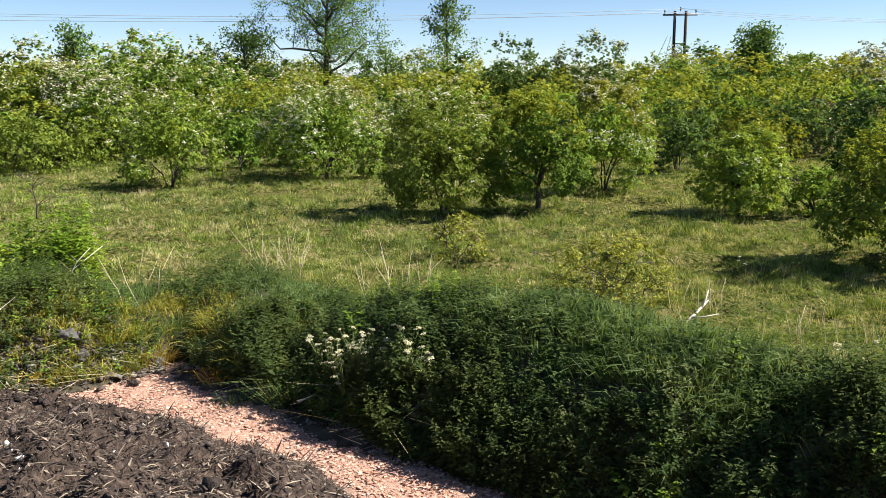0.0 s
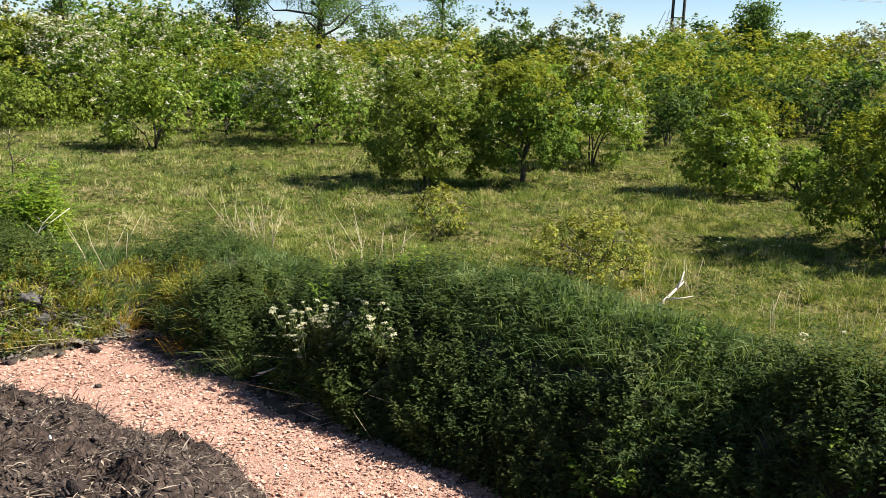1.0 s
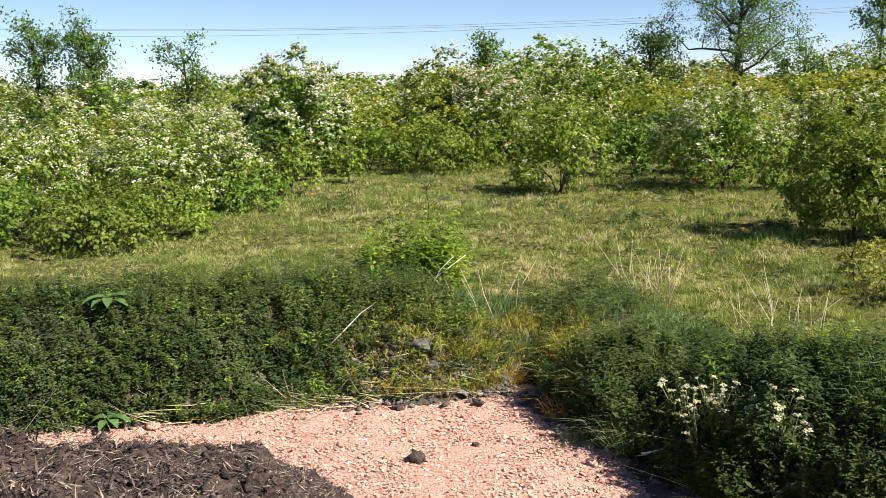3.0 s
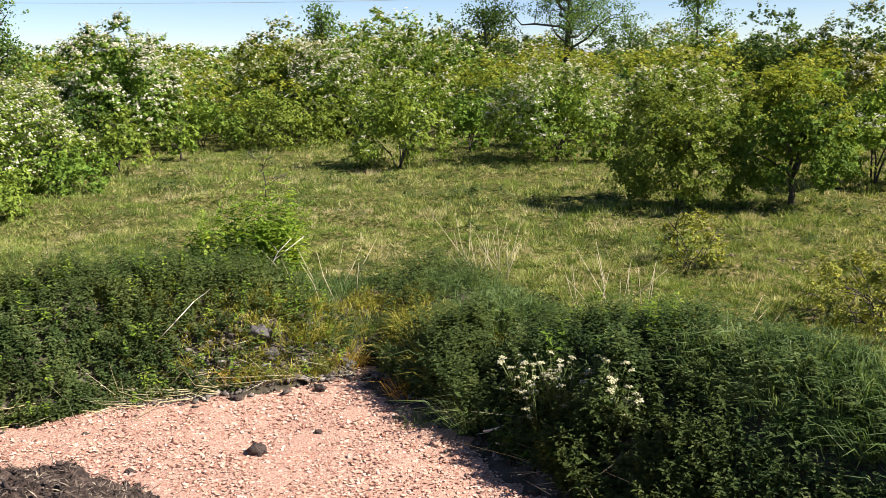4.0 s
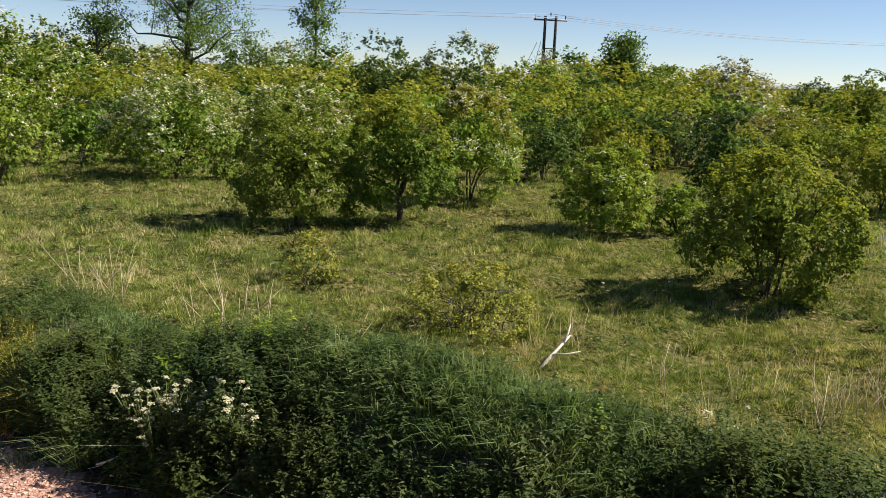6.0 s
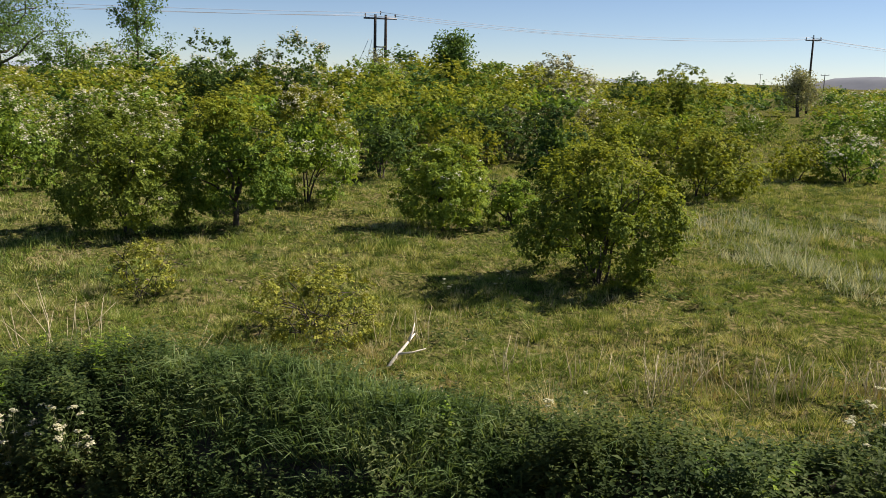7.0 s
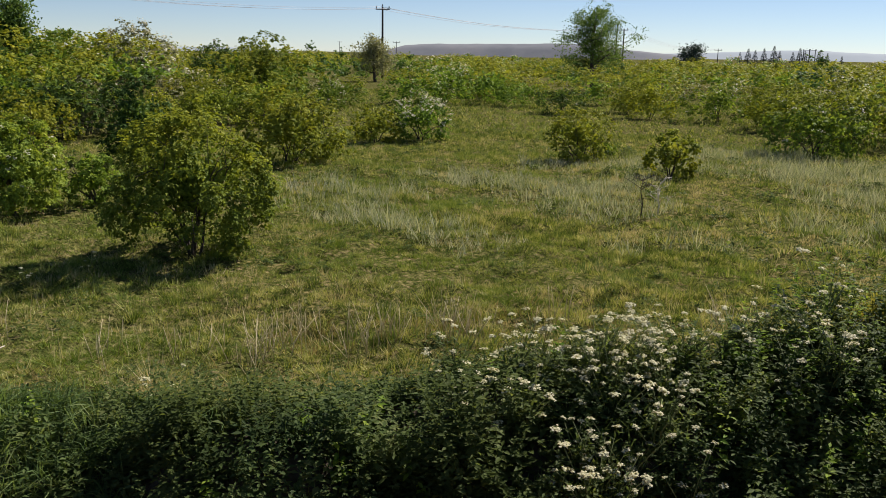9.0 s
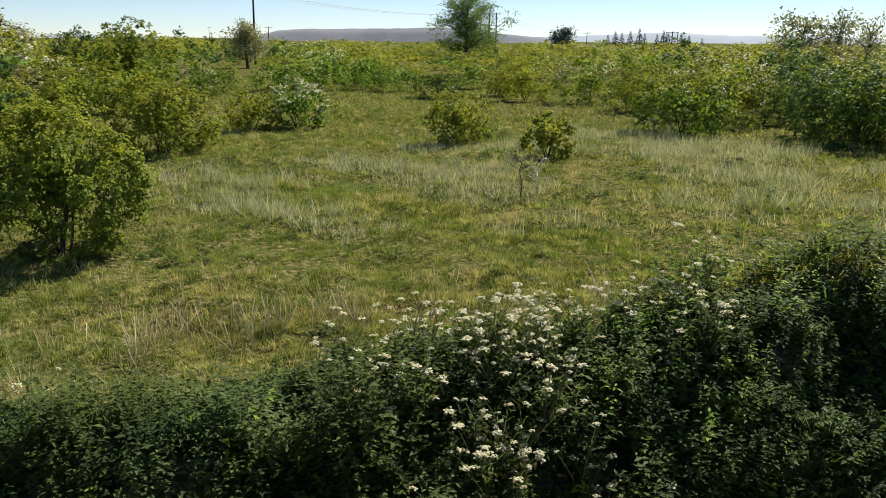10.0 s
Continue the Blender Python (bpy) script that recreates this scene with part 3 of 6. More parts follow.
def crown_shoots(r, n, w, h, foot, lumps):
    """Leafy shoots on a crown built of rounded lumps: base, way, length and outward direction of each."""
    mid = foot + (h - foot) * 0.43
    k = np.arange(lumps) + 0.5
    z = 1 - 1.8 * k / lumps
    a = k * 2.39996
    v = unit(np.stack([np.cos(a) * np.sqrt(1 - z * z), np.sin(a) * np.sqrt(1 - z * z), z], 1) + r.normal(0, 0.16, (lumps, 3)))
    rb = w / 2 * r.uniform(0.24, 0.42, lumps) * np.where(v[:, 2] > 0.8, 0.9, 1.0)
    size = np.stack([np.full(lumps, w / 2), np.full(lumps, w / 2), np.where(v[:, 2] < 0, mid - foot, h - mid)], 1)
    flare = np.where(v[:, 2] < 0, np.maximum(1 - v[:, 2] ** 2, 0.1) ** -0.18, 1.0)[:, None] * (1, 1, 0) + (0, 0, 1)
    c = v * np.maximum(size - rb[:, None] * np.where(v[:, 2:] < 0, (0.8, 0.8, 0.3), 0.8), 0.12 * size) * flare * r.uniform(0.82, 1.12, (lumps, 1)) + (0, 0, mid)
    which = r.choice(lumps, n, p=rb**2 / np.sum(rb**2))
    u = unit(r.normal(size=(n, 3)) + v[which] * 1.1 + np.array([0, 0, 0.55]) * np.clip(v[which, 2:] + 0.75, 0, 1))
    reach = rb[which, None] * r.uniform(0.72, 1.08, (n, 1)) * np.where(r.random((n, 1)) < 0.1, r.uniform(1.1, 1.45, (n, 1)), 1)
    tip = c[which] + u * reach
    way = unit(u * (1, 1, 0.75) + r.normal(0, 0.28, (n, 3)) + (0, 0, 0.12))
    length = rb[which] * r.uniform(0.4, 0.85, n)
    tip[:, 2] = np.maximum(tip[:, 2], foot * 0.6 + 0.06)
    return tip - way * length[:, None], way, length, u


def shoot_leaves(r, base, way, length, u, per, leaf):
    """Rosettes of leaves ranked on both sides of each shoot, their upper faces up and outward."""
    n, m = len(base), 5                     # five leaves to a rosette
    k = max(per // m, 1)
    side = unit(np.cross(way, np.array([0, 0, 1.0]) + r.normal(0, 0.4, (n, 3))))
    t = r.uniform(0.05, 1, (n, k, 1)) ** 0.85
    s = r.uniform(-1, 1, (n, k, 1))
    L = length[:, None, None]
    c = base[:, None] + way[:, None] * t * L + side[:, None] * s * L * 0.3 * (1.15 - 0.7 * t) - np.array([0, 0, 0.1]) * L * t * t
    face = unit(np.array([0, 0, 0.55]) + u[:, None] * 0.8 + r.normal(0, 0.28, (n, k, 3)))[:, :, None]
    ax = r.normal(size=(n, k, m, 3))
    ax = unit(ax - face * np.sum(ax * face, -1, keepdims=True) + face * 0.25)
    p = c[:, :, None] + ax * leaf * r.uniform(0.15, 0.6, (n, k, m, 1)) + r.normal(0, leaf * 0.12, (n, k, m, 3))
    up = face + r.normal(0, 0.16, (n, k, m, 3))
    size = leaf * r.uniform(0.75, 1.3, n * k * m)
    p[..., 2] = np.maximum(p[..., 2], 0.03)
    return p.reshape(-1, 3), ax.reshape(-1, 3), up.reshape(-1, 3), size, size


def bush(name, x, y, w, h, seed, mat, label, sprays=330, per=9, leaf=0.06, blossom=0.0, foot=0.15, stems=6, lumps=34, group="hawthorn scrub", category="bush", turn=0.0, tipmat=None, trunk=0.035, twigs=4, fill=1.7, fine=False, inner=0.42):
    """A hawthorn: some stems from one root, a lumpy crown of leafy shoots, and may blossom along the upper shoots."""
    r = np.random.default_rng(seed)
    top = holder(name, x, y, float(land(x, y)) - 0.02, label, category, group, turn)
    lob = lobes(r, 15, -0.3)
    wood = Pile()
    mid = np.array([0, 0, foot + (h - foot) * 0.42])
    half = np.array([w / 2, w / 2, (h - foot) / 2 * 0.95])
    bole = min(0.3 * h, 0.6) if stems <= 3 and twigs > 1 else -0.08
    if bole > 0:
        wood.tube([(0, 0, -0.1), (0.02, 0, bole * 0.5), (0, 0.01, bole + 0.05)], [trunk * 1.25, trunk, trunk * 0.9], 8)
    for k in range(stems if bole < 0 else stems + 3):
        end = mid + lob[k % len(lob)] * half * 0.8
        start = np.append(r.normal(0, 0.07, 2) if bole < 0 else (0.0, 0.0), bole)
        t = np.linspace(0, 1, 7)[:, None]
        bend = start * (1 - t) ** 2 + 2 * t * (1 - t) * np.array([end[0] * 0.25, end[1] * 0.25, max(end[2] * 0.75, foot + 0.2)]) + end * t**2
        bend[1:-1] += r.normal(0, 0.03, (5, 3))
        wood.tube(bend, np.linspace(trunk * 0.72, 0.006, 7), 6)
        for _ in range(twigs):
            i = r.integers(2, 6)
            to = bend[i] + unit(r.normal(size=3) + lob[k % len(lob)]) * w * r.uniform(0.15, 0.32)
            wood.tube([bend[i], (bend[i] + to) / 2 + r.normal(0, 0.03, 3), to], [0.009, 0.006, 0.003], 4)
    wood.put("branchwork", M_BARK, top)
    leaf, n = leaf * 0.84, max(int(sprays * fill * per * 1.25 / 25), 12)
    base, way, length, u = crown_shoots(r, n, w, h, foot, lumps)
    tips = base + way * length[:, None]
    # young shoots gather on top and sunward (+x); their paler colour also paints sunlight
    fresh = tips[:, 2] / h + 0.12 * tips[:, 0] / w + 0.1 * u[:, 2] + r.normal(0, 0.1, n) > 0.72 if tipmat else np.zeros(n, bool)

    def crown_of(which):
        return shoot_leaves(r, base[which], way[which], length[which], u[which], 25, leaf)

    crown = Pile()
    add = crown.leaves if fine else crown.slips
    add(*crown_of(~fresh))
    # the shaded inner leaves
    m = int(n * 25 * inner * 0.25)
    g = unit(r.normal(size=(m, 3))) * r.uniform(0.1, 0.66, (m, 1)) * np.array([w * 0.42, w * 0.42, (h - foot) * 0.4]) + np.array([0, 0, foot + (h - foot) * 0.48])
    size = leaf * r.uniform(1.7, 2.6, m)
    add(g, r.normal(size=(m, 3)), r.normal(size=(m, 3)) + (0, 0, 0.5), size, size * 0.75)
    crown.put("crown", mat, top)
    if tipmat and fresh.any():
        young = Pile()
        (young.leaves if fine else young.slips)(*crown_of(fresh))
        tagged(young.put("fresh_growth", tipmat, top, "yellow-green young shoots, also brightened for sunlight"), kind="stuff")
    if blossom:
        # blossom comes in drifts along the tops of the shoots, not evenly
        drift = np.max(np.exp(-((1 - u @ lobes(r, 5, -0.1).T) / 0.3)), axis=1)
        which = np.flatnonzero(r.random(n) < 1.7 * blossom**1.4 * np.clip(0.55 + u[:, 2], 0.05, 1.2) * (0.2 + 1.3 * drift))
        if len(which) > 1:
            m = 12
            t = r.uniform(0.2, 1, (len(which), m, 1))
            L = length[which][:, None, None]
            side = unit(np.cross(way[which], (0, 0, 1.0)))[:, None]
            q = base[which][:, None] + way[which][:, None] * t * L + side * r.uniform(-0.16, 0.16, (len(which), m, 1)) * L + np.array([0, 0, 0.8]) * leaf + u[which][:, None] * leaf * 0.8 + r.normal(0, leaf * 0.3, (len(which), m, 3))
            nn = np.array([0, 0, 0.7]) + u[which][:, None] * 0.6 + r.normal(0, 0.3, (len(which), m, 3))
            Pile().flakes(r, q.reshape(-1, 3), nn.reshape(-1, 3), leaf * (0.34 if fine else 0.4) * r.uniform(0.6, 1.3, q.size // 3)).put("blossom", M_BLOSSOM, top, "white may blossom")
    return top


H, S = "hawthorn_bush", "hawthorn_sapling"
GREEN = "rounded green hawthorn bush standing in rough grass"
FLOWER = "green hawthorn bush dotted with white may blossom"
YELLOW = "hawthorn bush with yellow-green young leaves in the meadow"
bush("hawthorn_tree", 2.2, 20.6, 2.4, 2.85, 101, M_HAW, "small single-trunked hawthorn tree with olive-green leaves", 806, 9, 0.056, 0.02, 0.35, 2, tipmat=M_HAWY, category="tree", trunk=0.06, fill=2.5, fine=True)
bush(H, 0.0, 20.4, 2.95, 2.7, 102, M_HAW, FLOWER, 868, 9, 0.056, 0.14, 0.1, 7, fill=2.5, fine=True)
bush(H, 4.35, 24.1, 2.8, 2.95, 103, M_HAW, FLOWER, 744, 9, 0.061, 0.55, 0.2, 5, tipmat=M_HAWY, fill=2.5, fine=True)
bush("hawthorn_tree", 6.6, 19.8, 2.25, 1.98, 104, M_HAW, "low forked hawthorn tree with a few white blossoms", 620, 9, 0.056, 0.14, 0.3, 3, category="tree", trunk=0.05, fill=2.5, fine=True)
bush(H, 8.4, 20.2, 1.35, 1.18, 105, M_HAW, GREEN, 232, 9, 0.056, 0, 0.05, 5, fine=True)
bush(H, -7.9, 25.9, 3.2, 2.75, 106, M_HAW, "rounded green hawthorn bush with a little blossom on top", 806, 9, 0.071, 0.15, 0.1, 7)
bush(H, -6.9, 30.4, 2.0, 2.1, 107, M_HAW, YELLOW, 372, 9, 0.076, 0.02, 0.1, 5)
bush(H, -3.65, 28.0, 4.2, 2.95, 108, M_HAW, FLOWER, 961, 9, 0.071, 0.5, 0.1, 8, fill=2.5)
# this bush's deep shade is put into its darker leaf colour
bush(H, 7.8, 29.5, 2.4, 2.4, 109, M_HAWD, "hawthorn bush with dark green leaves standing in for deep shade", 465, 9, 0.076, 0, 0.1, 6)
bush(H, -13.9, 31.5, 4.6, 1.9, 110, M_HAW, "low spreading hawthorn with yellow-green leaves", 744, 9, 0.082, 0, 0.05, 8)
bush(H, 7.54, 14.2, 2.8, 2.52, 111, M_HAW, "dense hawthorn bush with yellow-tipped shoots and bare stems below", 992, 9, 0.053, 0, 0.1, 9, tipmat=M_HAWY, fill=2.5, fine=True)
bush(H, 16.3, 24.1, 3.6, 2.35, 112, M_HAWY, YELLOW, 744, 9, 0.076, 0, 0.05, 8, tipmat=M_HAWY, fill=2.5)
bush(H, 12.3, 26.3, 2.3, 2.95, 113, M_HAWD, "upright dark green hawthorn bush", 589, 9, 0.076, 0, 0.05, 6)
bush(H, 14.85, 35.8, 2.7, 2.3, 114, M_HAWG, "greyish half-bare bush with faded blossom", 434, 9, 0.087, 0.1, 0.1, 7)
bush(H, 23.0, 28.0, 2.0, 1.55, 115, M_HAWY, YELLOW, 310, 9, 0.076, 0, 0.05, 5, tipmat=M_HAWY)
bush(H, 24.9, 27.6, 2.6, 1.9, 116, M_HAW, FLOWER, 434, 9, 0.076, 0.7, 0.1, 5)
bush(H, 24.2, 19.1, 2.3, 1.85, 117, M_HAWY, YELLOW, 434, 9, 0.071, 0, 0.1, 5, tipmat=M_HAWY)
bush(H, 25.9, 19.3, 0.9, 0.65, 118, M_HAW, "tiny hawthorn seedling bush in rough grass", 93, 9, 0.066, 0, 0.02, 3, tipmat=M_HAWY)
bush(H, 22.8, 14.7, 1.6, 1.4, 119, M_HAWY, YELLOW, 310, 9, 0.071, 0, 0.05, 5, tipmat=M_HAWY)
bush(H, 32.0, 14.7, 3.8, 2.45, 120, M_HAW, FLOWER, 651, 9, 0.087, 0.06, 0.05, 7, tipmat=M_HAWY)
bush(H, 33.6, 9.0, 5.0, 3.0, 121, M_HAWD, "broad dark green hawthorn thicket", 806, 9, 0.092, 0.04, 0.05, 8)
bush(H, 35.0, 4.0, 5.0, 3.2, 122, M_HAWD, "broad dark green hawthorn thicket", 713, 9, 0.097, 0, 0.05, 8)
bush(H, -16.2, 19.4, 4.5, 2.9, 123, M_HAW, "hawthorn bush thickly covered in white may blossom", 961, 9, 0.066, 0.95, 0.05, 8, fill=2.5)
bush(H, -19.4, 17.6, 4.2, 3.1, 124, M_HAW, "hawthorn bush thickly covered in white may blossom", 744, 9, 0.071, 0.85, 0.05, 8, fill=2.5)
bush(H, -14.5, 14.8, 2.7, 1.4, 125, M_HAW, GREEN, 511, 9, 0.061, 0, 0.02, 7)
bush(H, -14.3, 16.6, 2.4, 1.2, 126, M_HAW, GREEN, 403, 9, 0.061, 0, 0.02, 6)
bush(H, -14.5, 20.0, 2.3, 1.2, 127, M_HAW, GREEN, 403, 9, 0.066, 0, 0.02, 6)
bush(H, -17.0, 15.0, 3.1, 1.7, 128, M_HAW, GREEN, 511, 9, 0.066, 0, 0.02, 7)
bush(S, -15.3, 26.4, 1.2, 1.35, 129, M_HAW, "young green hawthorn sapling in rough grass", 170, 9, 0.066, 0, 0.2, 2)
bush(H, -15.7, 23.6, 2.5, 1.8, 130, M_HAW, YELLOW, 372, 9, 0.071, 0.02, 0.05, 6)
bush(H, -18.4, 27.8, 4.1, 4.75, 131, M_HAW, "tall rounded hawthorn clothed in white may blossom", 1178, 9, 0.092, 0.8, 0.1, 8, fill=2.5)
bush(H, -14.6, 36.5, 4.2, 3.7, 132, M_HAW, "hawthorn bush thickly covered in white may blossom", 744, 9, 0.097, 0.9, 0.1, 8)
THIN = "thin spreading thorn sapling with sparse yellowish leaves"
bush(S, 2.4, 12.4, 1.75, 1.12, 133, M_OLIVE, THIN, 420, 9, 0.034, 0, 0.05, 9, trunk=0.011, twigs=4, fine=True, inner=0.05, lumps=30)
bush(S, 0.3, 15.0, 1.15, 0.82, 134, M_OLIVE, THIN, 150, 9, 0.036, 0, 0.05, 6, trunk=0.009, twigs=3, fine=True, inner=0.05, lumps=18)

SKY = "tall rounded hawthorn standing out of the scrub belt"
bush(H, 3.64, 45.8, 4.2, 5.0, 141, M_HAWD, SKY, 840, 9, 0.102, 0.05, 0.1, 5, lumps=44)
bush(H, 7.6, 46.4, 4.4, 5.5, 142, M_HAWD, "tall spreading hawthorn with fading blossom in the scrub belt", 840, 9, 0.102, 0.4, 0.1, 5, lumps=44)
bush(H, -13.2, 39.8, 3.8, 5.0, 143, M_HAW, SKY, 760, 9, 0.102, 0.3, 0.1, 5, lumps=44)
bush(H, -11.2, 40.5, 4.2, 4.75, 144, M_HAW, SKY, 760, 9, 0.102, 0.25, 0.1, 5, lumps=44)
bush(H, -16.8, 36.9, 4.5, 4.55, 145, M_HAW, "tall hawthorn with white blossom in the scrub belt", 800, 9, 0.102, 0.5, 0.1, 5, lumps=44)
bush(H, 21.8, 46.3, 5.1, 4.75, 146, M_HAWG, "greyish hawthorn with fading blossom in the scrub belt", 800, 9, 0.102, 0.4, 0.1, 5, lumps=44)
bush(H, 28.6, 44.7, 3.8, 4.4, 147, M_HAW, SKY, 680, 9, 0.102, 0.0, 0.1, 5, lumps=44)
bush(H, 28.0, 48.7, 3.2, 4.0, 148, M_HAWD, SKY, 600, 9, 0.102, 0.1, 0.1, 5, lumps=44)
bush(H, 18.1, 45.7, 4.2, 4.5, 149, M_HAW, SKY, 680, 9, 0.102, 0.0, 0.1, 5, lumps=44)
bush(H, 11.3, 45.8, 5.0, 4.35, 150, M_HAW, SKY, 760, 9, 0.102, 0.15, 0.1, 5, lumps=44)
bush(H, -1.0, 50.0, 4.8, 4.5, 151, M_HAW, "tall hawthorn with white blossom in the scrub belt", 760, 9, 0.102, 0.45, 0.1, 5, lumps=44)

# the scrub further back: some kinds, each repeated at many places
kinds = []
for k, (w, h, mat, bl, tip) in enumerate([(3.6, 3.0, M_HAW, 0.0, M_HAWY), (4.0, 3.2, M_HAW, 0.22, M_HAWY), (3.2, 3.4, M_HAWD, 0.0, None), (4.2, 2.8, M_HAWD, 0.05, M_HAWY), (3.4, 3.1, M_HAW, 0.4, None), (3.8, 3.0, M_HAW, 0.0, M_HAWY), (3.6, 2.9, M_HAWY, 0.0, None)]):
    lab = {0.0: "green hawthorn in a thick scrub belt", 0.05: "green hawthorn in a thick scrub belt", 0.22: "hawthorn with scattered may blossom in a scrub belt", 0.4: "hawthorn white with may blossom in a scrub belt"}[bl]
    kinds.append((bush(H, -60 - 6 * k, -30, w, h, 200 + k, mat, lab, 420, 9, 0.092, bl * 1.3, 0.02, 3, tipmat=tip, twigs=1, fill=1.7, lumps=30), w, h))


def scrub(x, y, h, k, r):
    ob, w0, h0 = kinds[k]
    sc = h / h0
    m = pose(x, y, float(land(x, y)) - 0.03, 0, 0, r.uniform(0, 360)) @ Matrix.Diagonal((sc * r.uniform(0.95, 1.3), sc * r.uniform(0.95, 1.3), sc, 1))
    made = copy_thing(ob, m)
    made.matrix_basis = m
    return made


# how high the belt stands against the sky, by bearing: degrees, metres at fifty metres' distance
SKYLINE = [(-60, 4.3), (-44, 4.5), (-38.5, 4.3), (-36.8, 4.8), (-31.5, 4.65), (-28.4, 4.3), (-26.6, 5.1), (-23, 5.2), (-20, 5.45), (-18.3, 5.7), (-16.2, 5.4), (-14.5, 5.0), (-9, 4.8), (6.4, 4.8), (7.5, 4.2), (9.2, 4.6), (14, 4.65), (16.3, 5.1), (18, 4.7), (21, 5.0), (23, 4.85), (26, 4.95), (27.6, 4.3), (29, 3.8), (30.6, 4.2), (32.2, 4.1), (33.2, 4.5), (35, 4.3), (36.7, 3.9), (38.6, 3.7), (43.5, 3.85), (46.7, 3.7), (50, 3.6), (58, 3.85), (60, 4.0), (62, 3.7), (68, 3.85), (80, 3.9)]


def in_scrub(x, y):
    """The height of the scrub at a place; 0 where the meadow is open."""
    far, az = np.hypot(x, y - 1), math.degrees(math.atan2(x, y - 1))
    edge = np.interp(az, [-62, -45, -38, -30, -22, -14, -8, -2, 4, 10, 15, 20, 26, 31, 36, 38.0, 38.6, 41.2, 41.8, 45, 50, 56, 62, 68, 75, 90], [22, 25, 29, 33, 35.5, 37, 31, 28.5, 28, 29, 32, 33, 35, 37, 44, 52, 118, 118, 56, 58, 58, 52, 46, 41, 37, 36])
    if far < edge + 5 * vnoise(x, y, 0.14, 71) * (az > 36):
        return 0
    top = np.interp(az, [a for a, _ in SKYLINE], [z for _, z in SKYLINE])
    tall = 3.45 + (top - 3.75) * min(far, 70) / 50
    return tall * np.interp(far - edge, [0, 8, 18], [0.66, 0.84, 1.0] if az < 38 else [0.92, 1.0, 1.0])


r = np.random.default_rng(77)
placed, far_piles = [], {}
for ring in [*np.geomspace(27, 125, 34), 135, 147, 160, 176, 195, 220, 250, 285]:
    step = math.degrees((2.0 + ring * 0.03) / ring)
    for az in np.arange(-64 if ring < 130 else 30, 82, step):
        a, q = radians(az + r.uniform(-0.4, 0.4) * step), ring * r.uniform(0.96, 1.04)
        x, y = q * math.sin(a), 1 + q * math.cos(a)
        h = in_scrub(x, y)
        if h and not (q > 92 and az < 36) and all((x - u) ** 2 + (y - w) ** 2 > (2.0 + 0.02 * q) ** 2 for u, w in placed):
            placed.append((x, y))
            blossomy = r.random() < (0.4 if az < -8 else 0.16)
            # yellowish kinds, commoner past 20 degrees, also imitate sunlit bush tops
            k = int(r.choice([1, 4])) if blossomy else int(r.choice([0, 2, 3, 5, 6], p=[0.32, 0.16, 0.2, 0.24, 0.08] if az < 20 else [0.14, 0.08, 0.2, 0.28, 0.3]))
            h = h * r.uniform(0.66, 1.04)
            depth = sum(in_scrub(x * t, 1 + (y - 1) * t) > 0 for t in (0.92, 0.85, 0.78))
            if q < 60 and depth < 3:
                scrub(x, y, h, k, r)
                continue
            # past sixty metres the bushes cannot be told apart: they are joined, with fewer and larger leaves
            ob, w0, h0 = kinds[k]
            c, s = math.cos(x * 9), math.sin(x * 9)
            for part in ob.children:
                if part.data.materials[0] is M_BARK:
                    continue
                co = np.empty(len(part.data.vertices) * 3, np.float32)
                part.data.vertices.foreach_get("co", co)
                n = 5 if part.name.startswith("blossom") else 3
                g = co.reshape(-1, n, 3)[:: (3 if q < 60 else 4 if q < 80 else 6 if q < 130 else 12)]
                m = g.mean(1, keepdims=True)
                if depth == 3:
                    g, m = g[m[:, 0, 2] > 0.5 * h0], m[m[:, 0, 2] > 0.5 * h0]
                if not len(g):
                    continue
                g = (m + (g - m) * (1.45 if q < 60 else 1.65 if q < 80 else 2.0 if q < 130 else 2.7)).reshape(-1, 3) * (h / h0)
                g = np.stack([(g[:, 0] * c - g[:, 1] * s) * 1.2 + x, (g[:, 0] * s + g[:, 1] * c) * 1.2 + y, g[:, 2] + 0.35], 1)
                face = [[0, 1, 2]] if n == 3 else [[0, 1, 2], [0, 2, 3], [0, 3, 4]]
                far_piles.setdefault(part.data.materials[0].name, (part.data.materials[0], Pile()))[1].add(g, np.arange(len(g) // n)[:, None, None] * n + np.array(face))
for mat, pile in far_piles.values():
    tagged(pile.put("far_scrub", mat), "distant belt of hawthorn scrub merging into the skyline", "scrub", kind="stuff")
for k, (ob, _, _) in enumerate(kinds):
    ob.matrix_basis = pose(26 + 5 * k, 74 + 3 * k, 0.35, 0, 0, 50 * k)


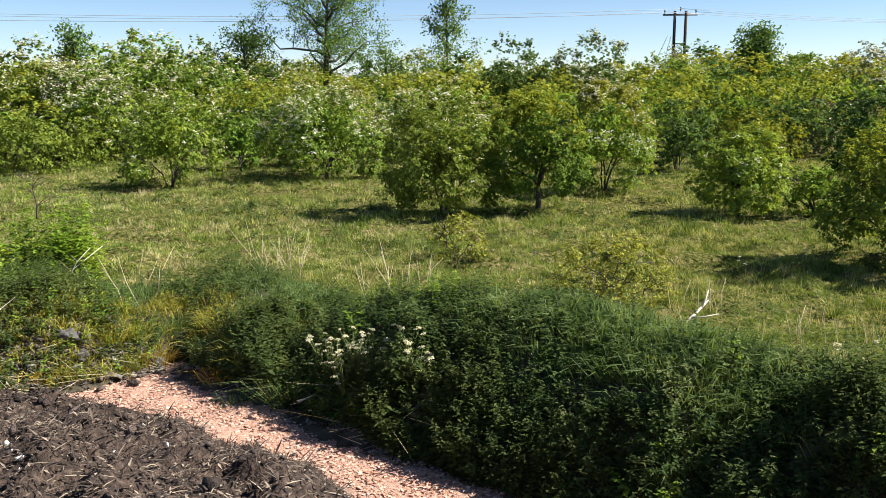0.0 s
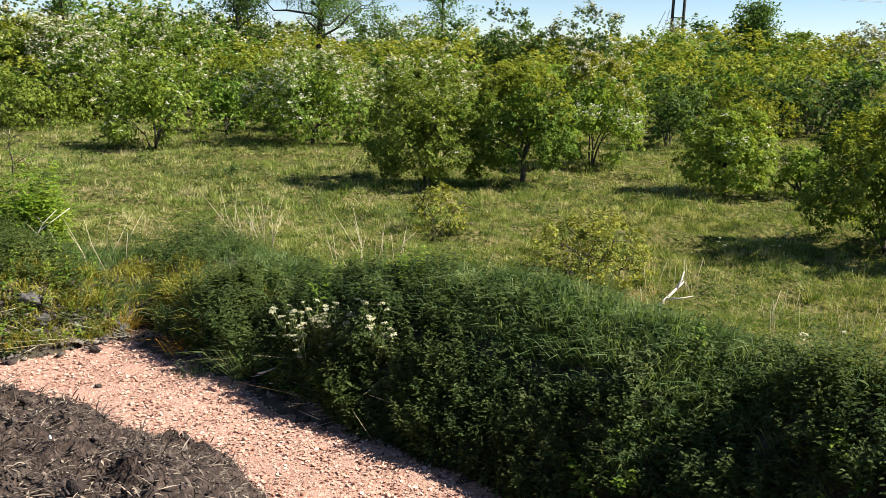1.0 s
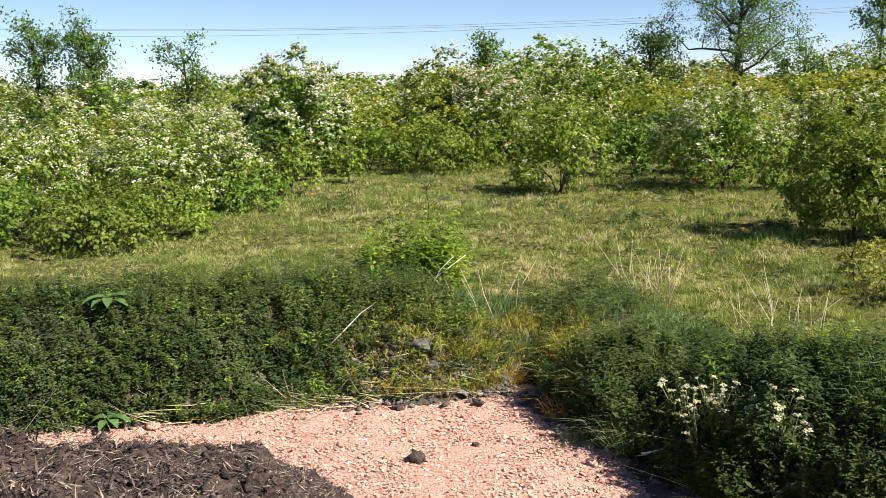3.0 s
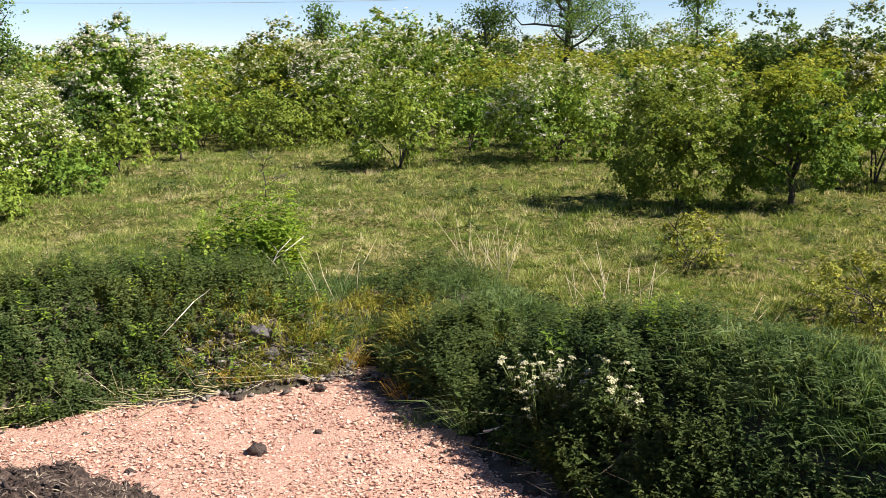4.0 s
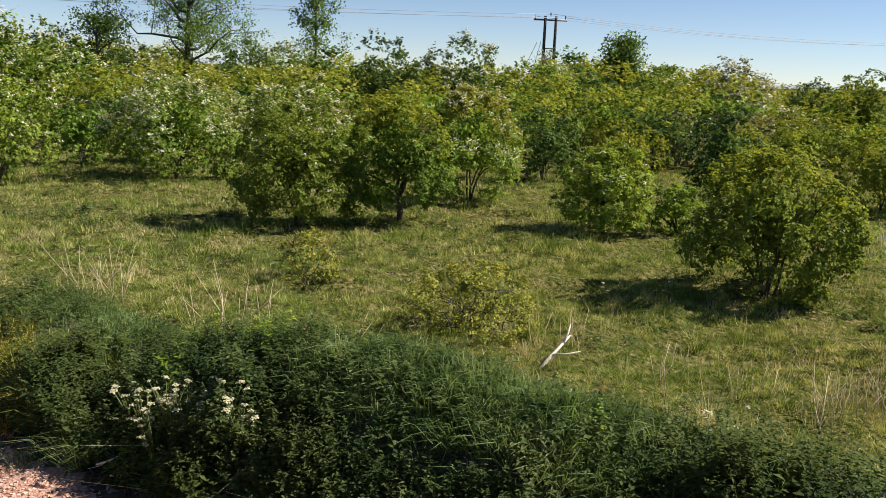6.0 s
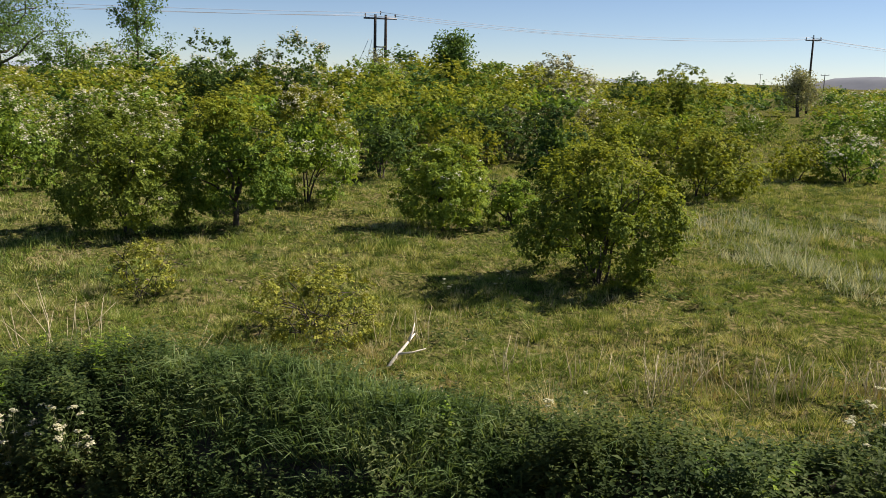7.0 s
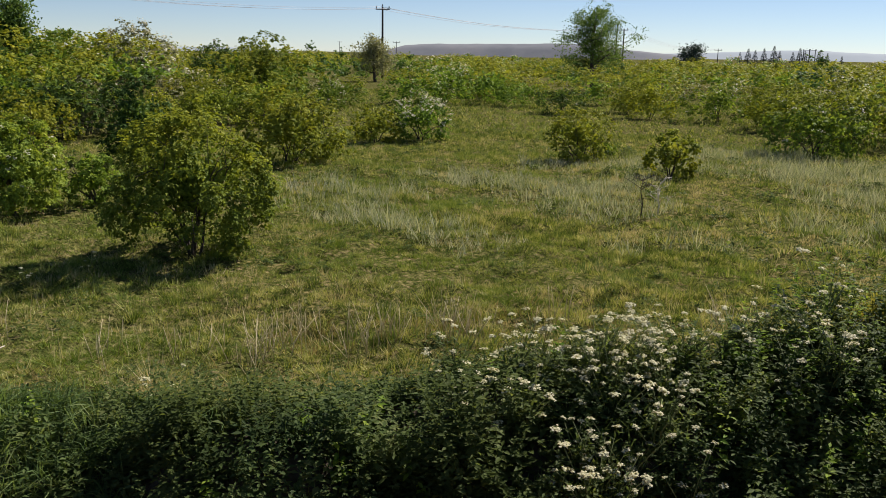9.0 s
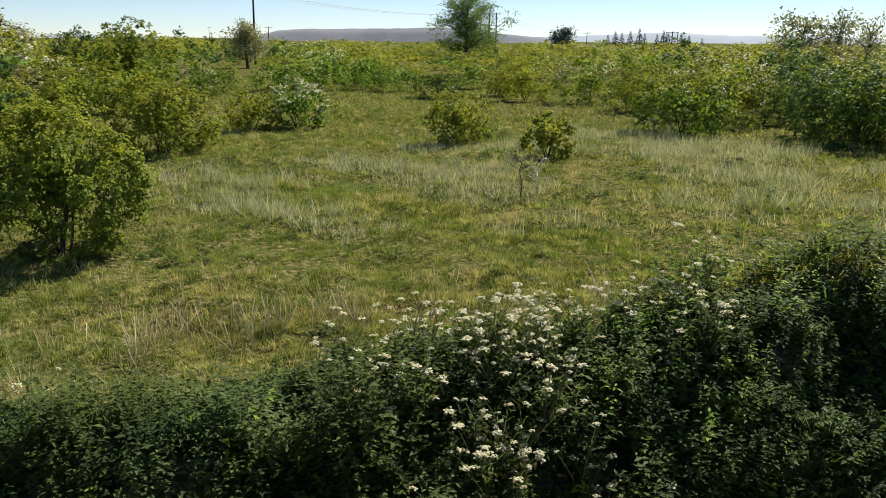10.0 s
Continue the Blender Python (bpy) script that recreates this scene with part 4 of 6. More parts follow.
def tree(name, x, y, w, h, bole, seed, mat, label, sprays=420, per=14, leaf=0.16, limbs=9, thick=0.22, gap=0.45, lean=0.0):
    """An open-crowned broadleaf tree: bole, limbs, branches and airy sprays of leaves round the branch ends."""
    r = np.random.default_rng(seed)
    top = holder(name, x, y, float(meadow(x, y)) - 0.05, label, "tree")
    bolem, limb, ends = Pile(), Pile(), []
    axis = np.array([[lean * t * t, 0.3 * math.sin(3 * t), h * 0.93 * t] for t in np.linspace(0, 1, 10)])
    bolem.tube(axis, np.linspace(thick, 0.02, 10), 8).put("trunk", M_BARK, top)
    for k in range(limbs):
        t = bole + (0.9 - bole) * (k + 0.5 * r.random()) / limbs
        a = k * 2.4 + r.uniform(-0.5, 0.5)
        start = np.array([np.interp(t, np.linspace(0, 1, 10), axis[:, i]) for i in range(3)])
        reach = w / 2 * (1.05 - 0.75 * max(0, t - 0.45) / 0.55) * r.uniform(0.75, 1.1)
        end = start + np.array([math.cos(a) * reach, math.sin(a) * reach, h * r.uniform(0.1, 0.24)])
        u = np.linspace(0, 1, 6)[:, None]
        curve = start * (1 - u) + end * u + np.array([0, 0, 1]) * (u * (1 - u)) * r.uniform(-0.3, 0.6) + np.vstack([np.zeros(3), r.normal(0, reach * 0.05, (4, 3)), np.zeros(3)])
        limb.tube(curve, np.linspace(thick * 0.34, 0.015, 6), 5)
        ends += [curve[4], curve[5]]
        for _ in range(6):
            i = r.integers(1, 6)
            to = curve[i] + unit(r.normal(size=3) + np.array([0, 0, 0.5])) * reach * r.uniform(0.2, 0.5)
            limb.tube([curve[i], (curve[i] + to) / 2 + r.normal(0, 0.06, 3), to], [thick * 0.11, thick * 0.07, 0.01], 4)
            ends += [(curve[i] + to) / 2, to, to]
    ends.append(axis[-1])
    limb.put("limbwork", M_BARK, top)
    ends = np.array(ends)
    c = ends[r.integers(0, len(ends), sprays)] + r.normal(0, gap * 0.6, (sprays, 3)) * (1, 1, 0.8)
    p = (c[:, None] + r.normal(0, leaf * 1.6, (sprays, per, 3)) * (1, 1, 0.6)).reshape(-1, 3)
    n = len(p)
    size = leaf * r.uniform(0.6, 1.3, n)
    Pile().slips(p, r.normal(size=(n, 3)) - (0, 0, 0.3), r.normal(0, 0.6, (n, 3)) + (0, 0, 1), size, size * 0.8).put("crown", mat, top)
    return top


tree("ash_tree", -7.85, 61, 8.2, 10.8, 0.3, 301, M_ASH, "tall open-crowned tree just coming into leaf behind the scrub", 1500, 16, 0.13, 16, 0.3, 0.6, 0.4)
tree("ash_tree", 0.3, 60, 3.6, 8.9, 0.35, 302, M_ASH, "slender young tree with thin foliage above the scrub", 330, 13, 0.16, 9, 0.14, 0.4)
tree("ash_tree", -12.3, 56.7, 4.2, 6.2, 0.25, 303, M_HAWD, "dark leafy tree behind the scrub", 320, 15, 0.17, 9, 0.2, 0.5)
tree("ash_tree", -3.6, 58, 3.6, 5.2, 0.3, 304, M_ASH, "small open tree behind the scrub", 210, 13, 0.16, 8, 0.15, 0.45)
tree("ash_tree", 20.0, 58.1, 2.6, 6.3, 0.45, 305, M_ASH, "small round-headed tree above the scrub", 460, 15, 0.17, 12, 0.14, 0.42)
tree("ash_tree", 16.2, 62, 3.4, 5.3, 0.35, 306, M_HAWG, "thin half-bare tree above the scrub", 130, 12, 0.15, 8, 0.12, 0.4)
tree("ash_tree", 70.9, 53.4, 6.4, 7.5, 0.25, 307, M_ASH, "broad leafy tree standing alone above the scrub", 1000, 18, 0.15, 14, 0.3, 0.6)
tree("ash_tree", -27.7, 27.5, 2.5, 6.2, 0.25, 308, M_ASH, "tall young ash with fresh green leaves", 420, 14, 0.12, 11, 0.14, 0.35)
tree("ash_tree", -30.0, 26.8, 2.6, 6.2, 0.25, 309, M_ASH, "tall young ash with fresh green leaves", 380, 14, 0.12, 11, 0.14, 0.35)
tree("ash_tree", -25.1, 29.9, 2.6, 5.2, 0.25, 310, M_ASH, "young ash with fresh green leaves", 260, 14, 0.12, 9, 0.1, 0.35)
tree("ash_tree", -17.6, 43.6, 1.5, 5.7, 0.3, 311, M_ASH, "young ash rising out of the blossoming scrub", 240, 14, 0.15, 9, 0.12, 0.4)
tree("ash_tree", 57.9, 18.3, 4.2, 5.0, 0.3, 312, M_HAWG, "thin half-bare tree above the thicket", 240, 12, 0.2, 11, 0.16, 0.5)
tree("ash_tree", 58.4, 16.3, 2.2, 5.4, 0.35, 313, M_HAWG, "slender thinly leaved tree above the thicket", 110, 12, 0.18, 9, 0.1, 0.4)
tree("ash_tree", 56.9, 14.2, 2.6, 4.9, 0.35, 314, M_HAWG, "slender half-bare tree above the thicket", 90, 12, 0.16, 11, 0.12, 0.4)
tree("ash_tree", 68.2, 82.5, 3.8, 5.0, 0.1, 315, M_HAWG, "greyish round tree by the power pole", 300, 14, 0.24, 9, 0.2, 0.6)
tree("ash_tree", 112.2, 67.4, 4.0, 4.9, 0.2, 316, M_FIR, "dark tree beyond the scrub", 280, 14, 0.24, 9, 0.2, 0.6)


def conifer(x, y, h, seed):
    r = np.random.default_rng(seed)
    top = holder("conifer", x, y, 0.2, "distant dark conifer on the skyline", "tree", "skyline conifers")
    Pile().tube([(0, 0, 0), (0, 0, h * 0.5), (0, 0, h * 0.97)], [0.22, 0.14, 0.03], 6).put("trunk", M_BARK, top)
    t = r.random(900) ** 0.75
    a = r.uniform(0, 6.28, 900)
    rad = (1 - t) * h * 0.22 * r.uniform(0.4, 1.1, 900) + 0.08
    p = np.stack([np.cos(a) * rad, np.sin(a) * rad, h * (0.1 + 0.9 * t) + r.normal(0, 0.1, 900)], 1)
    ax = np.stack([np.cos(a), np.sin(a), np.full(900, -0.25)], 1) + r.normal(0, 0.3, (900, 3))
    Pile().leaves(p, ax, np.tile([0, 0, 1.0], (900, 1)), r.uniform(0.4, 0.9, 900) * (1.05 - 0.8 * t), r.uniform(0.2, 0.4, 900) * (1.05 - 0.8 * t)).put("crown", M_FIR, top)
    return top


first = conifer(230.6, 121.5, 6.2, 401)
for x, y, h in [(231.4, 119.9, 6.6), (232.4, 117.9, 7.2), (233.4, 115.6, 7.9), (234.2, 114.4, 6.4), (235.6, 111.4, 6.2), (236.4, 109.9, 7.4), (237.0, 108.8, 6.6), (238.4, 105.6, 6.6), (239.4, 103.8, 6.0), (229.8, 123.4, 6.0), (240.5, 100.5, 5.2), (226.5, 134, 5.2), (227, 137, 5.6)]:
    copy_thing(first, pose(x, y, 0.2, 0, 0, x * 77 % 360) @ Matrix.Scale(h / 7.6, 4)).scale = (h / 7.6, h / 7.6, h / 7.0)

# ---- power line ----


def power_pole(x, y, h, turn, arm, label, posts=(0.0,), far=1.0):
    top = holder("power_pole", x, y, 0.3, label, "power pole", "overhead power line", turn)
    for px in posts:
        Pile().tube([(px, 0, -0.3), (px, 0, h * 0.5), (px, 0, h)], [0.15, 0.13, 0.11], 10).put("post", M_POLE, top)
    bar = Pile().box((sum(posts) / len(posts), 0.14, h - 0.3), (arm, 0.1, 0.14)).put("crossarm", M_METAL, top)
    cx = sum(posts) / len(posts)
    for k in (-1, 0, 1):
        z = h - 0.23 if k else h - 0.02
        Pile().tube([(cx + k * arm * 0.45, 0.14 * abs(k), z), (cx + k * arm * 0.45, 0.14 * abs(k), z + 0.1), (cx + k * arm * 0.45, 0.14 * abs(k), z + 0.14), (cx + k * arm * 0.45, 0.14 * abs(k), z + 0.3)], [0.03, 0.03, 0.075, 0.05], 8).put("insulator", M_PORCELAIN, bar if k else top)
    if len(posts) > 1:
        Pile().box((cx, 0, h - 2.6), (posts[-1] - posts[0], 0.08, 0.1)).put("brace", M_METAL, top)
    return top


hp = power_pole(19.3, 74.9, 8.3, -6, 2.75, "double-legged wooden power pole with a steel crossarm", (-0.42, 0.46))
for px in (-1.3, -2.1):
    Pile().tube([(px * 0.35 - 0.2, 0.1, 6.3), (px, -0.5, 3.8)], [0.02, 0.02], 5).put("stay_wire", M_WIRE, hp)
power_pole(74.6, 88.8, 8.95, -48, 1.75, "single wooden power pole with a steel crossarm")
power_pole(155.6, 110.3, 9.0, -62, 3.0, "double-legged wooden power pole far down the line", (-0.7, 0.7))
for x, y, h, n in [(287.9, 162.7, 6.5, 1), (300.7, 137.4, 7.0, 2), (310, 139.5, 7.1, 2), (282, 140, 3.6, 2), (205, 236, 7.0, 1), (330, 430, 9.0, 1)]:
    power_pole(x, y, h, -60, 2.6, "far-off wooden power pole on the skyline", (0.0,) if n == 1 else (-0.9, 0.9))


def wire(a, b, sag, rad):
    a, b = np.array(a), np.array(b)
    t = np.linspace(0, 1, 25)[:, None]
    pts = a * (1 - t) + b * t - np.array([0, 0, sag]) * 4 * t * (1 - t)
    ob = Pile().tube(pts, rad, 5).put("overhead_wire", M_WIRE)
    return tagged(ob, "thin overhead power wire between wooden poles", "wire", "overhead power line")


for k, z in ((-1, 8.5), (0, 8.75), (1, 8.5)):
    wire((19.3 + 1.2 * k, 74.7, z), (-74 + 0.9 * k, 46 + 0.6 * k, 8.9 + 0.3 * (k == 0) + 0.25 * k), 1.35, 0.015)
    wire((19.3 + 1.2 * k, 74.5, z), (74.3 + 0.5 * k, 88.8 - 0.6 * k, 9.05 + 0.2 * (k == 0)), 0.9, 0.015)
    wire((74.3 + 0.5 * k, 88.8 - 0.6 * k, 9.05 + 0.2 * (k == 0)), (155.6 + 0.6 * k, 110.3 - 1.1 * k, 9.3), 1.3, 0.02)
    wire((155.6 + 0.6 * k, 110.3 - 1.1 * k, 9.3), (287.9 + 0.6 * k, 162.7 - 1.1 * k, 6.9), 1.8, 0.024)

# ---- distance ----


def ridge(name, a, b, profile, depth, mat, label):
    """A long hill between two places: a grid whose back rises by the profile (along 0..1, height)."""
    a, b = np.array(a, float), np.array(b, float)
    n, m = 90, 12
    u, w = np.meshgrid(np.linspace(0, 1, n), np.linspace(0, 1, m))
    along = b - a
    out = unit(np.array([-along[1], along[0]]))
    if out @ a < 0:
        out = -out
    hgt = np.interp(u, [q for q, _ in profile], [z for _, z in profile])
    rise = np.interp(w, [0, 0.35, 0.7, 1.0], [0, 0.75, 1.0, 0.0])
    x = a[0] + along[0] * u + out[0] * depth * w
    y = a[1] + along[1] * u + out[1] * depth * w
    z = hgt * rise + (0.03 * hgt * vnoise(x, y, 0.03, 61) + 0.02 * hgt * vnoise(x, y, 0.1, 62)) * rise - 3
    i = (np.arange(m - 1)[:, None] * n + np.arange(n - 1)).ravel()
    ob = emit(name, np.stack([x, y, z], -1).reshape(-1, 3), np.stack([i, i + 1, i + n + 1, i + n], 1), mat, smooth=True)
    return tagged(ob, label, "hill", kind="structure")


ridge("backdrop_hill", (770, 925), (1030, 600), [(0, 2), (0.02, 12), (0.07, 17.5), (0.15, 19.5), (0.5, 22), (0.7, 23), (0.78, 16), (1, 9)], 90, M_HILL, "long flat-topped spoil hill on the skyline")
ridge("backdrop_low_hill", (560, 1200), (770, 1100), [(0, 4), (0.3, 9), (0.6, 10), (1, 5)], 100, M_HAZE_BLUE, "low wooded rise on the skyline")
ridge("backdrop_far_hills", (2600, 2300), (3500, 700), [(0, 10), (0.2, 18), (0.36, 26), (0.5, 40), (0.58, 44), (0.7, 34), (0.85, 40), (1, 26)], 400, M_HAZE_BLUE, "faint hills in the far distance, blued for haze")
ridge("backdrop_far_ridge", (-900, 2600), (900, 2700), [(0, 14), (0.4, 20), (0.7, 16), (1, 14)], 300, M_HAZE_BLUE, "faint ridge behind the scrub, blued for haze")

# ---- grass ----


def turf(name, region, count, height, width, tuft, mat, seed, label, lean=0.45, ok=None):
    r = np.random.default_rng(seed)
    x, y = r.uniform(region[0], region[1], count), r.uniform(region[2], region[3], count)
    keep = ok(x, y, r) if ok else np.ones(count, bool)
    x, y = x[keep], y[keep]
    n = len(x)
    z = land(x, y) - 0.01
    foot = np.repeat(np.stack([x, y, z], 1), tuft, 0) + r.normal(0, height * 0.22, (n * tuft, 3)) * (1, 1, 0)
    way = r.normal(0, lean, (n * tuft, 3)) * (1, 1, 0.1) + np.array([0, 0, 1])
    h = np.repeat(height * r.uniform(0.5, 1.2, n) * (0.95 + 0.85 * np.clip(vnoise(x, y, 1.1, 47) + 0.6 * vnoise(x, y, 2.7, 48), -0.5, 1)), tuft) * r.uniform(0.6, 1.15, n * tuft)
    ob = Pile().blades(foot, way, width * r.uniform(0.7, 1.3, n * tuft), h).put(name, mat)
    return tagged(ob, label, "grass", kind="stuff")


def open_meadow(x, y, r):
    d, _ = bank_frame(x, y)
    patch = 0.95 + 0.25 * vnoise(x, y, 0.7, 41)
    return ((((x - 0.87) / 0.5) ** 2 + ((y - 15.7) / 0.35) ** 2) > 1) & (d > 2.0) & (r.random(len(x)) < patch * np.clip(0.25 + rut(x, y) / 0.25, 0, 1))


MEADOW = "rough unmown meadow grass, green mixed with straw"
turf("meadow_grass", (-10, 14, 6, 17), 34000, 0.065, 0.0095, 10, M_GRASS, 501, MEADOW, 0.75, open_meadow)
turf("meadow_grass", (-17, 13, 16, 34), 26000, 0.085, 0.016, 8, M_GRASS, 502, MEADOW, 0.7, open_meadow)
turf("meadow_grass", (13, 30, 0, 34), 26000, 0.085, 0.016, 8, M_GRASS, 503, MEADOW, 0.7, open_meadow)
turf("meadow_grass", (-19, -10, 5, 16), 14000, 0.1, 0.012, 5, M_GRASS, 517, MEADOW, 0.7, open_meadow)
turf("meadow_grass", (28, 62, -6, 66), 22000, 0.18, 0.04, 5, M_GRASS, 507, MEADOW, 0.6, open_meadow)


def tussocks(x, y, r):
    d, _ = bank_frame(x, y)
    return (d > 2.4) & (r.random(len(x)) < 0.25 + 0.75 * np.clip(vnoise(x, y, 0.5, 49) * 2, 0, 1))


def hummocks(name, region, count, radius, height, width, blades, mat, seed, label, ok):
    """Domed tussocks: each a cushion of short blades that lean outwards."""
    r = np.random.default_rng(seed)
    x, y = r.uniform(region[0], region[1], count), r.uniform(region[2], region[3], count)
    keep = ok(x, y, r)
    x, y = x[keep], y[keep]
    n = len(x)
    size = r.uniform(0.5, 1.5, n)
    off = r.normal(0, 0.5, (n, blades, 2)) * (radius * size)[:, None, None]
    far = np.minimum(np.hypot(off[..., 0], off[..., 1]) / (radius * size)[:, None], 1.3)
    px, py = (x[:, None] + off[..., 0]).ravel(), (y[:, None] + off[..., 1]).ravel()
    foot = np.stack([px, py, land(px, py) - 0.01], 1)
    way = np.concatenate([off / (radius * size)[:, None, None] * 0.7, np.ones((n, blades, 1))], -1).reshape(-1, 3) + r.normal(0, 0.28, (n * blades, 3)) * (1, 1, 0.1)
    h = (height * size[:, None] * (1.1 - 0.5 * far)).ravel() * r.uniform(0.6, 1.2, n * blades)
    ob = Pile().blades(foot, way, width * r.uniform(0.7, 1.3, n * blades), h).put(name, mat)
    return tagged(ob, label, "grass", kind="stuff")


HUM = "domed tussocks of rough grass in the meadow"
hummocks("grass_tussocks", (-10, 15, 6, 18), 5600, 0.12, 0.12, 0.0095, 46, M_GRASS, 508, HUM, tussocks)
hummocks("grass_tussocks", (-17, 15, 17, 32), 4200, 0.18, 0.15, 0.016, 36, M_GRASS, 509, HUM, tussocks)
hummocks("grass_tussocks", (13, 34, -2, 34), 5400, 0.18, 0.15, 0.016, 36, M_GRASS, 510, HUM, tussocks)


def straw_tufts(x, y, r):
    d, _ = bank_frame(x, y)
    return (d > 2.6) & (r.random(len(x)) < np.clip(0.1 + vnoise(x, y, 1.0, 53) * 1.3, 0, 1))


def rush_tufts(x, y, r):
    d, _ = bank_frame(x, y)
    return (d > 2.6) & (r.random(len(x)) < np.clip(vnoise(x, y, 0.9, 54) * 2.0 - 0.3, 0, 1))


for k, area in enumerate([(-12, 15, 6, 20), (-17, 30, 18, 34), (12, 34, -2, 18)]):
    hummocks("straw_tussocks", area, 2300, 0.1 + 0.05 * (k > 0), 0.14, 0.007 + 0.006 * (k > 0), 30, M_STRAW, 520 + k, "bleached tussocks of last year's grass in the meadow", straw_tufts)
    hummocks("green_tussocks", area, 2200, 0.13 + 0.06 * (k > 0), 0.13, 0.008 + 0.007 * (k > 0), 34, M_LUSH, 530 + k, "dark green tussocks in the meadow", rush_tufts)


def weed_clumps(name, region, count, radius, leaf, per, mat, seed, label, ok):
    """Low broad-leaved weeds in cushions among the grass."""
    r = np.random.default_rng(seed)
    x, y = r.uniform(region[0], region[1], count), r.uniform(region[2], region[3], count)
    keep = ok(x, y, r)
    x, y = x[keep], y[keep]
    n = len(x)
    size = radius * r.uniform(0.5, 1.6, (n, 1, 1))
    off = r.normal(0, 0.5, (n, per, 2)) * size
    dome = np.maximum(1 - np.sum(off**2, -1, keepdims=True) / (1.6 * size**2), 0.1)
    px, py = (x[:, None] + off[..., 0]).ravel(), (y[:, None] + off[..., 1]).ravel()
    p = np.stack([px, py, land(px, py) + (dome * size * 0.75 * r.uniform(0.5, 1.1, (n, per, 1))).ravel()], 1)
    up = np.concatenate([off / size * 0.6, np.ones((n, per, 1))], -1).reshape(-1, 3) + r.normal(0, 0.25, (n * per, 3))
    length = leaf * r.uniform(0.6, 1.4, n * per)
    ob = Pile().leaves(p, r.normal(size=(n * per, 3)) * (1, 1, 0.3), up, length, length * 0.6).put(name, mat)
    return tagged(ob, label, "weeds", kind="stuff")


WEEDS = "low dark green broad-leaved weeds in the meadow"
weed_clumps("meadow_weeds", (-10, 15, 7, 20), 900, 0.16, 0.045, 60, M_NETTLE, 542, WEEDS, rush_tufts)
weed_clumps("meadow_weeds", (-17, 30, 19, 33), 700, 0.24, 0.07, 50, M_NETTLE, 543, WEEDS, rush_tufts)
weed_clumps("meadow_weeds", (14, 34, -2, 20), 900, 0.24, 0.07, 50, M_NETTLE, 544, WEEDS, rush_tufts)


def long_patch(x, y, r):
    return (bank_frame(x, y)[0] > 9.6 + 1.8 * vnoise(x, y, 0.3, 57)) & (r.random(len(x)) < np.clip(0.45 + 1.1 * vnoise(x, y, 0.45, 56), 0, 1))


turf("long_meadow_grass", (11, 31, 1, 20), 15000, 0.33, 0.016, 5, M_SILVER, 545, "longer silvery grass in flower bending over the meadow", 0.4, long_patch)


def brown_places(x, y, r):
    d, s = bank_frame(x, y)
    return (d > 2.5) & (d < 7.5) & (s > 3) & (r.random(len(x)) < np.clip(0.3 + 1.3 * vnoise(x, y, 0.7, 58), 0, 1))


def straw_fringe(x, y, r):
    d, s = bank_frame(x, y)
    return (d > 2.2) & (d < 4.4) & (s > 5.2) & (s < 12) & (r.random(len(x)) < np.clip(0.3 + 1.6 * vnoise(x, y, 1.2, 59), 0, 1))


BROWN = "brownish seeding grass in the rough meadow beside the bank"
turf("brown_grass", (0, 16, 2, 16), 16000, 0.13, 0.007, 6, M_RUST, 546, BROWN, 0.5, brown_places)
hummocks("dry_tussocks", (3, 14, 2, 13), 3600, 0.09, 0.36, 0.007, 24, M_STRAW, 547, "tall bleached tussocks of dry grass along the crest of the bank", straw_fringe)


def straw_places(x, y, r):
    d, _ = bank_frame(x, y)
    return (d > 2.6) & (vnoise(x, y, 0.35, 42) > 0.25)


turf("dry_grass", (-16, 26, 6, 32), 5200, 0.26, 0.007, 5, M_STRAW, 504, "bleached dry grass stalks among the green", 0.3, straw_places)


def long_grass(name, lo, hi, dmin, dmax, density, height, width, tuft, mat, seed, label, ok=None):
    """Arching grass in tufts along a stretch of the bank."""
    r = np.random.default_rng(seed)
    n = int((hi - lo) * (dmax - dmin) * density)
    s, d = r.uniform(lo, hi, n), r.uniform(dmin, dmax, n)
    right = s >= 0
    xy = CORNER + np.where(right[:, None], s[:, None] * RIGHT_ALONG, -s[:, None] * LEFT_ALONG) + np.where(right[:, None], d[:, None] * RIGHT_OUT, d[:, None] * LEFT_OUT)
    x, y = xy.T
    keep = bank_frame(x, y)[0] < dmax + 0.15
    if ok:
        keep &= ok(s, d, r)
    x, y = x[keep], y[keep]
    n = len(x)
    k = n * tuft
    foot = np.repeat(np.stack([x, y, land(x, y) - 0.02], 1), tuft, 0) + r.normal(0, height * 0.12, (k, 3)) * (1, 1, 0)
    lean = np.repeat(r.normal(0, 0.3, (n, 3)) * (1, 1, 0), tuft, 0)
    way = r.normal(0, 0.4, (k, 3)) * (1, 1, 0.1) + lean + np.array([0, 0, 1])
    h = np.repeat(height * r.uniform(0.55, 1.2, n), tuft) * r.uniform(0.6, 1.15, k)
    ob = Pile().arching(r, foot, way, width * r.uniform(0.7, 1.3, k), h, r.uniform(0.2, 1.1, (k, 1))).put(name, mat)
    return tagged(ob, label, "grass", kind="stuff")


